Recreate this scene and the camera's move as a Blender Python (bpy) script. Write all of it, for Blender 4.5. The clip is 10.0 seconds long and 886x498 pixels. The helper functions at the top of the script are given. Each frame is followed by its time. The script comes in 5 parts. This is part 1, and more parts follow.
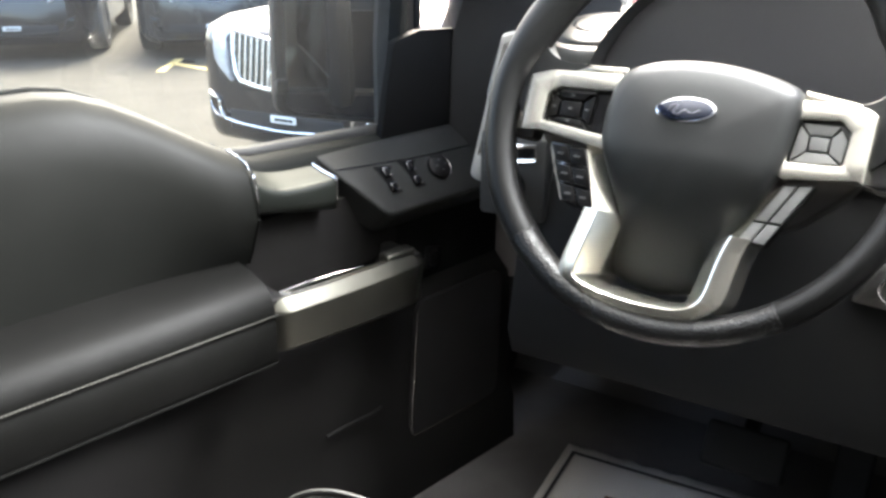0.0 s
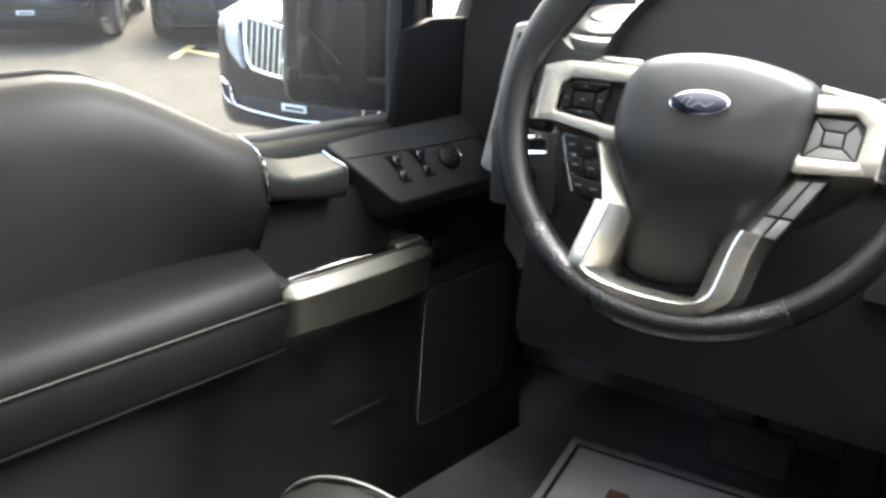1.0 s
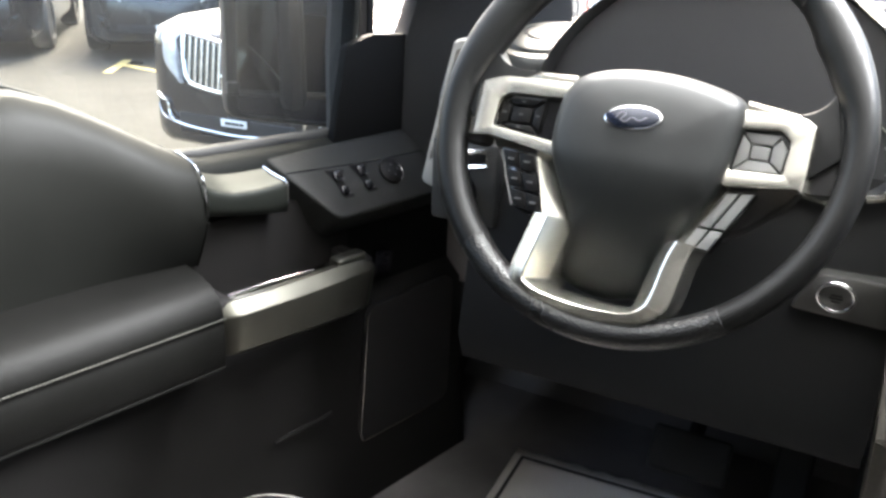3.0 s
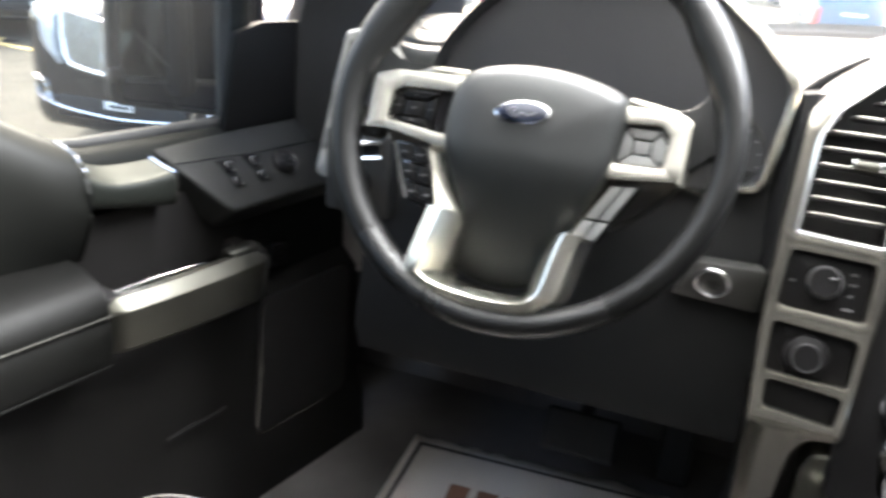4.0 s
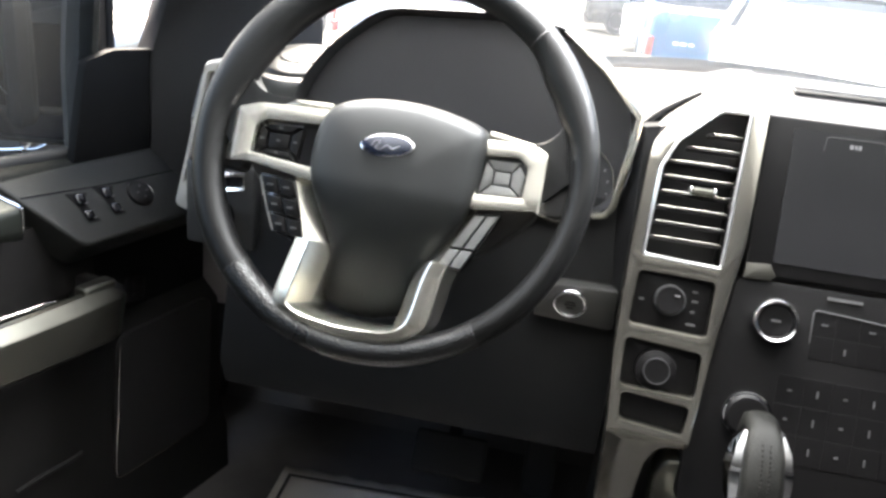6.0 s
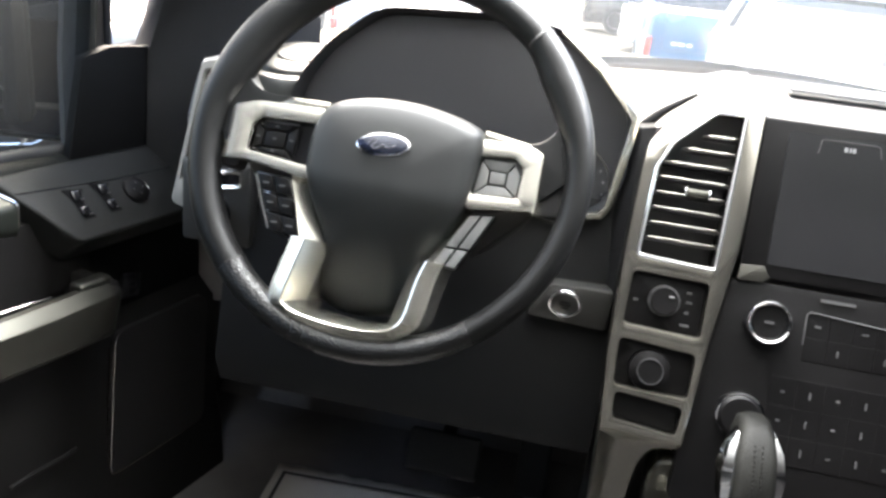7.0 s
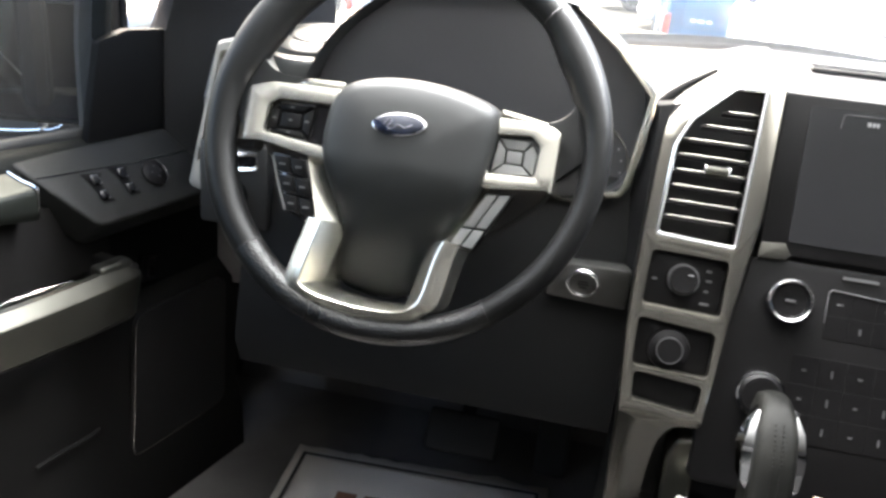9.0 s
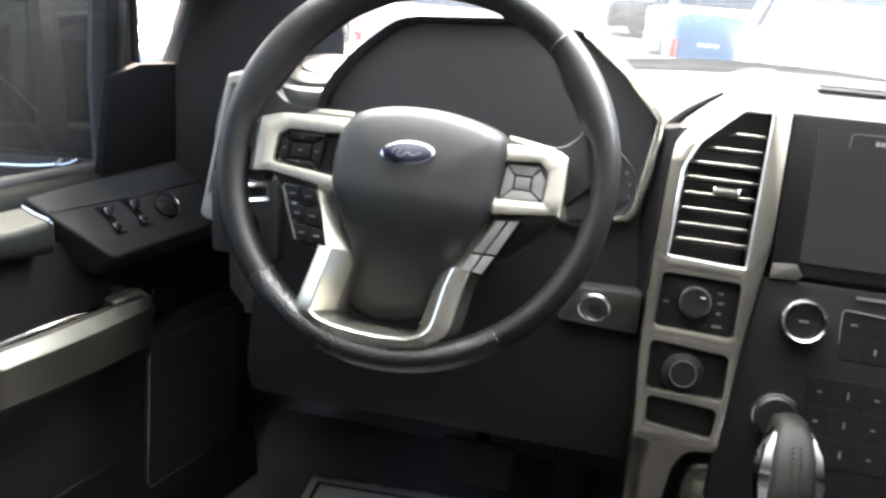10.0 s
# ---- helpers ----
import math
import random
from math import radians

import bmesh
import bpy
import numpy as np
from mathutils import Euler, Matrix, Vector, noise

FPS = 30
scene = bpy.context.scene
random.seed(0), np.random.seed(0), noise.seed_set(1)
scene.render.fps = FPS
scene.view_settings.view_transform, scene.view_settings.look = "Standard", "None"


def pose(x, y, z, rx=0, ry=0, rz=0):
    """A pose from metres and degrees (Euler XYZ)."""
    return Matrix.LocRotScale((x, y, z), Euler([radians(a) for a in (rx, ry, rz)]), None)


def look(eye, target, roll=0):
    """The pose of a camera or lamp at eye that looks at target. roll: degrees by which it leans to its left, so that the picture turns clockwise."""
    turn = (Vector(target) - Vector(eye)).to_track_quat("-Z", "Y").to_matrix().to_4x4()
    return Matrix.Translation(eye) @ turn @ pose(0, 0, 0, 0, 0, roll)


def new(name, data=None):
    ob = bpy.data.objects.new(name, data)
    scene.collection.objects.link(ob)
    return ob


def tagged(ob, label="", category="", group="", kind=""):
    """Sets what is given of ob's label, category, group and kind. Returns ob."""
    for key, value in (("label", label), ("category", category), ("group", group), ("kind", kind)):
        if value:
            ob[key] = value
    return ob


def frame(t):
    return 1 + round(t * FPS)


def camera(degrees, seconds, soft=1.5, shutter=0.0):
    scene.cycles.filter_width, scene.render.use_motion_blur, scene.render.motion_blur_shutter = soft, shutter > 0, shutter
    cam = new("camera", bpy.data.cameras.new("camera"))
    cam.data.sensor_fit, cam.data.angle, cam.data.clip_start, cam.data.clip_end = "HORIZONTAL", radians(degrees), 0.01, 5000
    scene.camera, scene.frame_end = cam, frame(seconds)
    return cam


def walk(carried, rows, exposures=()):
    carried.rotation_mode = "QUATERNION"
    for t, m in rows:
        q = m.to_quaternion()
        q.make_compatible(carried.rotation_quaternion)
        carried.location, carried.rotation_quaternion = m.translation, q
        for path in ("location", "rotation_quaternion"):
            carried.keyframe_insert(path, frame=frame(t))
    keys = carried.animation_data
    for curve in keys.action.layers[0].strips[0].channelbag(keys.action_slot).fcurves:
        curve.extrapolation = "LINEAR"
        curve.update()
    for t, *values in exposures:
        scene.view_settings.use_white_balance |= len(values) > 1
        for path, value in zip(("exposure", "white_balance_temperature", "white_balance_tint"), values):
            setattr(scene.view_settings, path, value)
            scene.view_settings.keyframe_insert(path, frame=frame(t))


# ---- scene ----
cam = camera(56.7, 10.0, soft=2.9, shutter=0.4)
PATH = [
    (0, (0.183, -0.696, 1.461), (-0.781, 0.889, 0.715), 0.2),
    (0.5, (0.182, -0.697, 1.459), (-0.816, 0.855, 0.687), 0.7),
    (1, (0.182, -0.696, 1.459), (-0.795, 0.872, 0.693), 1.0),
    (1.5, (0.184, -0.696, 1.458), (-0.764, 0.896, 0.706), 1.4),
    (2, (0.185, -0.698, 1.461), (-0.711, 0.931, 0.722), 2.0),
    (2.5, (0.185, -0.697, 1.461), (-0.692, 0.942, 0.724), 1.9),
    (2.7, (0.186, -0.697, 1.459), (-0.686, 0.947, 0.726), 1.9),
    (3.8, (0.183, -0.704, 1.463), (-0.599, 0.982, 0.726), 3.2),
    (4, (0.189, -0.699, 1.468), (-0.446, 1.042, 0.717), 4.1),
    (4.2, (0.177, -0.71, 1.471), (-0.279, 1.102, 0.76), 5.4),
    (4.3, (0.181, -0.713, 1.468), (-0.196, 1.13, 0.787), 6.3),
    (4.5, (0.189, -0.712, 1.479), (-0.134, 1.141, 0.801), 6.0),
    (5, (0.183, -0.706, 1.483), (-0.131, 1.149, 0.804), 6.1),
    (5.5, (0.185, -0.709, 1.481), (-0.162, 1.142, 0.807), 5.5),
    (5.7, (0.183, -0.71, 1.479), (-0.15, 1.144, 0.807), 5.6),
    (6.8, (0.185, -0.712, 1.481), (-0.125, 1.143, 0.801), 6.6),
    (7, (0.185, -0.712, 1.481), (-0.126, 1.144, 0.804), 6.6),
    (7.5, (0.185, -0.711, 1.481), (-0.142, 1.145, 0.813), 6.8),
    (8, (0.188, -0.711, 1.48), (-0.141, 1.144, 0.807), 5.6),
    (8.5, (0.185, -0.71, 1.481), (-0.116, 1.133, 0.763), 6.6),
    (9, (0.186, -0.71, 1.479), (-0.161, 1.122, 0.756), 5.7),
    (9.5, (0.187, -0.711, 1.48), (-0.23, 1.129, 0.816), 5.2),
    (10, (0.188, -0.712, 1.479), (-0.197, 1.135, 0.816), 4.4),
]
walk(cam, [(t, look(e, g, r)) for t, e, g, r in PATH], exposures=[(0.0, 4.80, 6600, 10), (0.5, 4.75, 6600, 10), (2.7, 4.78, 6600, 10), (4.0, 4.85, 6580, 10), (4.5, 4.84, 6550, 10), (5.5, 4.72, 6550, 10), (7.0, 4.68, 6550, 10), (8.5, 4.62, 6550, 10), (10.0, 4.66, 6550, 10)])

# ---------------------------------------------------------------- light
GZ = -0.2                      # the car park lies below the cab floor
world = bpy.data.worlds.new("overcast_sky")
scene.world = world
world.use_nodes = True
wn, wl = world.node_tree.nodes, world.node_tree.links
sky = wn.new("ShaderNodeTexSky")
sky.sky_type, sky.sun_disc = "NISHITA", False
sky.sun_elevation, sky.sun_rotation = radians(50), radians(-30)
sky.air_density, sky.dust_density, sky.ozone_density = 1.0, 6.0, 0.6
wn["Background"].inputs["Strength"].default_value = 0.15
wl.new(sky.outputs["Color"], wn["Background"].inputs["Color"])
sun_data = bpy.data.lights.new("sun", "SUN")
sun_data.energy, sun_data.angle, sun_data.color = 0.65, radians(16), (1.0, 0.96, 0.9)
sun = new("sun", sun_data)
sun.matrix_world = look((0, 0, 0), (-math.sin(radians(-30)) * math.cos(radians(50)), -math.cos(radians(-30)) * math.cos(radians(50)), -math.sin(radians(50))))
# added fill lamp at the passenger window, on top of the world sky
fill_lamp = bpy.data.lights.new("fill_in_passenger_window", "AREA")
fill_lamp.shape, fill_lamp.size, fill_lamp.size_y, fill_lamp.energy, fill_lamp.color = "RECTANGLE", 0.80, 0.40, 0.04, (1.0, 0.98, 0.95)
new("fill_in_passenger_window", fill_lamp).matrix_world = look((1.36, -0.06, 1.58), (0.0, -0.06, 1.40))

# made-up fill lamp, aimed level and backwards to brighten the cab
fill_lamp = bpy.data.lights.new("fill_in_upper_windshield", "AREA")
fill_lamp.shape, fill_lamp.size, fill_lamp.size_y, fill_lamp.energy, fill_lamp.color = "RECTANGLE", 0.90, 0.30, 8.0, (0.97, 0.985, 1.0)
new("fill_in_upper_windshield", fill_lamp).matrix_world = look((0.20, 0.12, 1.71), (0.20, -1.2, 1.69))

# ---------------------------------------------------------------- materials
def mat(name, color, rough=0.5, metal=0.0, grain=0.0, grain_scale=900.0, vary=0.12, vary_scale=6.0, coat=0.0, spec=0.5, rough_vary=0.08):
    """A surface with fine relief (grain, at grain_scale per metre) and a slow change of tone and gloss."""
    m = bpy.data.materials.new(name)
    m.use_nodes = True
    n, l = m.node_tree.nodes, m.node_tree.links
    b = n["Principled BSDF"]
    b.inputs["Metallic"].default_value = metal
    b.inputs["Coat Weight"].default_value = coat
    b.inputs["Specular IOR Level"].default_value = spec
    tc = n.new("ShaderNodeTexCoord")
    slow = n.new("ShaderNodeTexNoise")
    slow.inputs["Scale"].default_value, slow.inputs["Detail"].default_value = vary_scale, 5.0
    l.new(tc.outputs["Object"], slow.inputs["Vector"])
    ramp = n.new("ShaderNodeMapRange")
    ramp.inputs["From Min"].default_value, ramp.inputs["From Max"].default_value = 0.3, 0.7
    ramp.inputs["To Min"].default_value, ramp.inputs["To Max"].default_value = 1 - vary, 1 + vary
    l.new(slow.outputs["Fac"], ramp.inputs["Value"])
    mul = n.new("ShaderNodeVectorMath")
    mul.operation = "SCALE"
    mul.inputs[0].default_value = color
    l.new(ramp.outputs["Result"], mul.inputs["Scale"])
    l.new(mul.outputs["Vector"], b.inputs["Base Color"])
    rr = n.new("ShaderNodeMapRange")
    rr.inputs["From Min"].default_value, rr.inputs["From Max"].default_value = 0.3, 0.7
    rr.inputs["To Min"].default_value, rr.inputs["To Max"].default_value = max(rough - rough_vary, 0.02), rough + rough_vary
    l.new(slow.outputs["Fac"], rr.inputs["Value"])
    l.new(rr.outputs["Result"], b.inputs["Roughness"])
    if grain:
        fine = n.new("ShaderNodeTexVoronoi")
        fine.inputs["Scale"].default_value = grain_scale
        l.new(tc.outputs["Object"], fine.inputs["Vector"])
        bump = n.new("ShaderNodeBump")
        bump.inputs["Strength"].default_value, bump.inputs["Distance"].default_value = grain, 0.0006
        l.new(fine.outputs["Distance"], bump.inputs["Height"])
        l.new(bump.outputs["Normal"], b.inputs["Normal"])
    return m


def glass(name, tint, gloss=0.06, haze=0.0):
    m = bpy.data.materials.new(name)
    m.use_nodes = True
    n, l = m.node_tree.nodes, m.node_tree.links
    n.remove(n["Principled BSDF"])
    a, g, mix = n.new("ShaderNodeBsdfTransparent"), n.new("ShaderNodeBsdfGlossy"), n.new("ShaderNodeMixShader")
    a.inputs["Color"].default_value = (*tint, 1)
    g.inputs["Roughness"].default_value = 0.02
    mix.inputs["Fac"].default_value = gloss
    l.new(a.outputs[0], mix.inputs[1]), l.new(g.outputs[0], mix.inputs[2])
    out = mix
    if haze:
        # an added pale film that lays a glare-like haze over the view
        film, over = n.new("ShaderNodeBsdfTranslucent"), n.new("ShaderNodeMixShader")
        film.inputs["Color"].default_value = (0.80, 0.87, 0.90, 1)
        tc, haze_noise, amount = n.new("ShaderNodeTexCoord"), n.new("ShaderNodeTexNoise"), n.new("ShaderNodeMapRange")
        haze_noise.inputs["Scale"].default_value, haze_noise.inputs["Detail"].default_value = 3.0, 4.0
        l.new(tc.outputs["Object"], haze_noise.inputs["Vector"]), l.new(haze_noise.outputs["Fac"], amount.inputs["Value"])
        amount.inputs["To Min"].default_value, amount.inputs["To Max"].default_value = haze * 0.6, haze * 1.4
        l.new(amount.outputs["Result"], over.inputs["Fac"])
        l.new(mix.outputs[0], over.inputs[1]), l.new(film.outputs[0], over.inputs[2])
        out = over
    l.new(out.outputs[0], n["Material Output"].inputs["Surface"])
    return m


BLACK = mat("black_grained_plastic", (0.0140, 0.0132, 0.0134), 0.55, spec=0.3, grain=0.5, grain_scale=1100)
PAD = mat("black_soft_touch_vinyl", (0.0135, 0.0143, 0.0142), 0.50, spec=0.20, grain=0.14, grain_scale=1600)
DASH = mat("black_dash_vinyl", (0.055, 0.055, 0.056), 0.44, grain=0.25, grain_scale=1000)
LEATHER = mat("black_leather", (0.0044, 0.0044, 0.0040), 0.52, spec=0.11, grain=0.22, grain_scale=1300)
RIMSKIN = mat("black_steering_leather", (0.0062, 0.0063, 0.0063), 0.36, spec=0.17, grain=0.2, grain_scale=1500)
PERF = mat("perforated_black_leather", (0.0062, 0.0062, 0.0063), 0.32, spec=0.4, grain=1.0, grain_scale=420)
GLOSS = mat("piano_black", (0.008, 0.008, 0.009), 0.12, coat=0.4, vary=0.05, rough_vary=0.03)
SCREEN = mat("dark_screen_glass", (0.034, 0.034, 0.036), 0.40, vary=0.05, rough_vary=0.04)
SCREENGLASS = mat("black_touch_screen_glass", (0.0088, 0.0088, 0.0095), 0.38, spec=0.26, vary=0.05, rough_vary=0.04)
KEYGREY = mat("mid_grey_rubber_keys", (0.11, 0.11, 0.108), 0.5, grain=0.2, grain_scale=1500)
SATIN = mat("satin_nickel_paint", (0.64, 0.615, 0.545), 0.25, metal=0.92, vary=0.02, vary_scale=30, rough_vary=0.008)
# SATIN's nickel again, with the stack's dimmer light put into the colour
STACKTRIM = mat("shaded_satin_nickel", (0.30, 0.284, 0.247), 0.19, metal=0.95, vary=0.03, vary_scale=30, rough_vary=0.012)
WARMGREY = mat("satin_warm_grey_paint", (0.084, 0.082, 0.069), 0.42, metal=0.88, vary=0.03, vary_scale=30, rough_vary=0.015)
CHROME = mat("chrome", (0.85, 0.85, 0.86), 0.07, metal=1.0, vary=0.03, rough_vary=0.03)
RADIO = mat("matt_black_panel", (0.0042, 0.0039, 0.0040), 0.42, spec=0.13, grain=0.15, grain_scale=1600)
DIMMARK = mat("dim_print", (0.055, 0.055, 0.055), 0.5, vary=0.05)
BRIGHT = mat("soft_chrome", (0.88, 0.88, 0.88), 0.24, metal=1.0, vary=0.02, rough_vary=0.02)
SHADEDBLACK = mat("shaded_black", (0.010, 0.010, 0.010), 0.8, spec=0.2)
GREYKEY = mat("grey_rubber_keys", (0.20, 0.20, 0.20), 0.5, grain=0.2, grain_scale=1500)
DARKKEY = mat("dark_rubber_keys", (0.02145, 0.02145, 0.02227), 0.55, grain=0.2, grain_scale=1500)
MARK = mat("pale_print", (0.26, 0.26, 0.26), 0.5, vary=0.05)
BLUEBADGE = mat("blue_enamel", (0.006, 0.0085, 0.018), 0.2, coat=0.6, vary=0.08, vary_scale=40)
THREAD = mat("grey_thread", (0.070, 0.068, 0.060), 0.8, vary=0.1)
DOORPAD = mat("black_door_vinyl", (0.0065, 0.0068, 0.0061), 0.48, spec=0.08, grain=0.14, grain_scale=1600)
DOORPLASTIC = mat("black_door_plastic", (0.010, 0.0094, 0.0091), 0.6, spec=0.15, grain=0.4, grain_scale=1100)
CARPET = mat("dark_carpet", (0.12, 0.112, 0.110), 0.95, grain=1.0, grain_scale=500, vary=0.3)
PAPER = mat("paper_mat", (0.72, 0.67, 0.62), 0.85, grain=0.15, grain_scale=300, vary=0.06)
PAPERINK = mat("dark_print", (0.05, 0.045, 0.045), 0.8)
REDINK = mat("brown_red_print", (0.24, 0.12, 0.08), 0.8)
HEADLINER = mat("grey_headliner_cloth", (0.44, 0.44, 0.43), 0.95, grain=0.6, grain_scale=900)
MIRROR = mat("mirror_glass", (0.24, 0.25, 0.26), 0.015, metal=1.0, vary=0.01, rough_vary=0.01)
DULL = mat("dull_black_plastic", (0.004, 0.004, 0.0042), 0.75, spec=0.08)
RUBBER = mat("black_rubber", (0.018, 0.018, 0.018), 0.75, grain=0.3, grain_scale=200)
PILLAR = mat("dark_pillar_trim", (0.014, 0.014, 0.0146), 0.75, spec=0.15, grain=0.5, grain_scale=900)
REARGLASS = glass("near_black_rear_glass", (0.018, 0.0185, 0.018), 0.05)
SIDEGLASS = glass("tinted_side_glass", (0.10, 0.104, 0.102), 0.05)
# both panes carry the film, standing in for veiling glare
WINDSHIELD = glass("hazed_windshield_glass", (0.44, 0.46, 0.455), 0.03, haze=0.016)
DOORGLASS = glass("clear_green_door_glass", (0.37, 0.395, 0.385), 0.04, haze=0.0045)
CARBLACK = mat("black_car_paint", (0.008, 0.008, 0.010), 0.2, coat=0.3, vary=0.1, vary_scale=2)
CARDARK = mat("dark_grey_car_paint", (0.022, 0.022, 0.023), 0.25, coat=0.5, vary=0.1, vary_scale=2)
CARWHITE = mat("white_car_paint", (0.82, 0.82, 0.81), 0.22, coat=0.6, vary=0.04, vary_scale=2)
CARBLUE = mat("blue_car_paint", (0.014, 0.115, 0.235), 0.22, coat=0.6, vary=0.08, vary_scale=2)
CARGREY = mat("grey_car_paint", (0.16, 0.17, 0.17), 0.25, metal=0.3, coat=0.5, vary=0.06, vary_scale=2)
AUTOGLASS = mat("tinted_auto_glass", (0.012, 0.014, 0.015), 0.05, coat=0.3, vary=0.05, rough_vary=0.02)
LAMPGLASS = mat("clear_lamp_lens", (0.7, 0.72, 0.74), 0.12, metal=0.4, vary=0.15, vary_scale=20)
TAILRED = mat("red_lamp_lens", (0.55, 0.02, 0.015), 0.15, coat=0.5)
ALLOY = mat("alloy_wheel", (0.5, 0.5, 0.5), 0.3, metal=0.9)
PLATE = mat("white_plate", (0.8, 0.8, 0.78), 0.4, vary=0.04)


# ---------------------------------------------------------------- mesh helpers
def thing(name, m=None, label="", category="", group="", kind=""):
    ob = new(name)
    ob.empty_display_size = 0.05
    ob.matrix_world = m or Matrix()
    return tagged(ob, label, category, group, kind)


def finish(bm, smooth, name, material):
    bmesh.ops.recalc_face_normals(bm, faces=bm.faces)
    me = bpy.data.meshes.new(name)
    bm.to_mesh(me)
    bm.free()
    me.materials.append(material)
    if smooth:
        for p in me.polygons:
            p.use_smooth = True
        me.set_sharp_from_angle(angle=radians(smooth))
    return me


def part(name, bm, material, parent, label="", smooth=40, m=None):
    """One mesh object under a thing or under a part."""
    ob = new(name, finish(bm, smooth, name, material))
    ob.parent = parent
    if m is not None:
        ob.matrix_local = m
    return tagged(ob, label)


def solo(name, bm, material, label="", category="", group="", kind="", smooth=40, m=None):
    ob = new(name, finish(bm, smooth, name, material))
    if m is not None:
        ob.matrix_world = m
    return tagged(ob, label, category, group, kind)


def bevel_all(bm, w, seg=2, angle=30):
    es = [e for e in bm.edges if len(e.link_faces) == 2 and e.calc_face_angle(0) > radians(angle)]
    if es and w > 0:
        bmesh.ops.bevel(bm, geom=es, offset=w, segments=seg, affect="EDGES", profile=0.5, clamp_overlap=True)
    return bm


def box(c, s, w=0.0, seg=2, bm=None):
    own = bmesh.new()
    bmesh.ops.create_cube(own, size=1.0)
    bmesh.ops.scale(own, vec=s, verts=own.verts)
    bmesh.ops.translate(own, vec=c, verts=own.verts)
    bevel_all(own, w, seg)
    return merge(bm, own)


def merge(bm, own):
    if bm is None:
        return own
    me = bpy.data.meshes.new("tmp")
    own.to_mesh(me)
    own.free()
    bm.from_mesh(me)
    bpy.data.meshes.remove(me)
    return bm


def rounded(pts, r, n=4):
    """A polygon with rounded corners."""
    out = []
    k = len(pts)
    for i in range(k):
        p, a, b = Vector(pts[i]), Vector(pts[i - 1]), Vector(pts[(i + 1) % k])
        da, db = a - p, b - p
        q = min(r, da.length * 0.45, db.length * 0.45)
        p0, p1 = p + da.normalized() * q, p + db.normalized() * q
        for j in range(n + 1):
            t = j / n
            out.append((1 - t) ** 2 * p0 + 2 * t * (1 - t) * p + t * t * p1)
    return [tuple(v) for v in out]


def prism(pts, z0, z1, w=0.0, seg=2, bm=None):
    """A polygon in x, y drawn out from z0 to z1, its edges rounded by w."""
    own = bmesh.new()
    lo = [own.verts.new((p[0], p[1], z0)) for p in pts]
    hi = [own.verts.new((p[0], p[1], z1)) for p in pts]
    k = len(pts)
    own.faces.new(lo[::-1]), own.faces.new(hi)
    for i in range(k):
        own.faces.new((lo[i], lo[(i + 1) % k], hi[(i + 1) % k], hi[i]))
    bmesh.ops.recalc_face_normals(own, faces=own.faces)
    if w:
        es = [e for e in own.edges if abs(e.verts[0].co.z - e.verts[1].co.z) < 1e-6 and abs(e.verts[0].co.z - z1) < 1e-6]
        bmesh.ops.bevel(own, geom=es, offset=w, segments=seg, affect="EDGES", profile=0.5, clamp_overlap=True)
    return merge(bm, own)


def pierced(outer, holes, z0, z1, w=0.0):
    """A plate in x, y with holes through it."""
    bm = bmesh.new()
    edges = []
    for loop in [outer] + holes:
        vs = [bm.verts.new((p[0], p[1], z0)) for p in loop]
        edges += [bm.edges.new((vs[i], vs[(i + 1) % len(vs)])) for i in range(len(vs))]
    bmesh.ops.triangle_fill(bm, use_beauty=True, use_dissolve=False, edges=edges)
    ext = bmesh.ops.extrude_face_region(bm, geom=bm.faces[:])
    vs = [g for g in ext["geom"] if isinstance(g, bmesh.types.BMVert)]
    bmesh.ops.translate(bm, vec=(0, 0, z1 - z0), verts=vs)
    bmesh.ops.recalc_face_normals(bm, faces=bm.faces)
    if w:
        top = set(vs)
        es = [e for e in bm.edges if e.verts[0] in top and e.verts[1] in top and len(e.link_faces) == 2 and e.calc_face_angle(0) > 0.8]
        bmesh.ops.bevel(bm, geom=es, offset=w, segments=2, affect="EDGES", profile=0.5, clamp_overlap=True)
    return bm


def tube(pts, r, n=10, closed=False, bm=None, flat=1.0):
    """A round bar along a line of points; flat squeezes it across."""
    own = bmesh.new()
    P = [Vector(p) for p in pts]
    k = len(P)
    rings, up = [], None
    for i in range(k):
        a = P[i - 1] if (i or closed) else P[0]
        b = P[(i + 1) % k] if (i < k - 1 or closed) else P[-1]
        d = (b - a).normalized()
        if up is None:
            up = d.orthogonal().normalized()
        up = (up - d * up.dot(d)).normalized()
        side = d.cross(up)
        rr = r(i / max(k - 1, 1)) if callable(r) else r
        rings.append([own.verts.new(P[i] + (up * math.cos(2 * math.pi * j / n) + side * math.sin(2 * math.pi * j / n) * flat) * rr) for j in range(n)])
    for i in range(k if closed else k - 1):
        A, B = rings[i], rings[(i + 1) % k]
        for j in range(n):
            own.faces.new((A[j], A[(j + 1) % n], B[(j + 1) % n], B[j]))
    if not closed:
        own.faces.new(rings[0][::-1]), own.faces.new(rings[-1])
    return merge(bm, own)


def loft(sections, ring=True, caps=True, bm=None):
    """Skin over sections with the same number of points."""
    own = bmesh.new()
    R = [[own.verts.new(p) for p in s] for s in sections]
    n = len(R[0])
    for A, B in zip(R, R[1:]):
        for j in range(n if ring else n - 1):
            own.faces.new((A[j], A[(j + 1) % n], B[(j + 1) % n], B[j]))
    if caps and ring:
        own.faces.new(R[0][::-1]), own.faces.new(R[-1])
    return merge(bm, own)


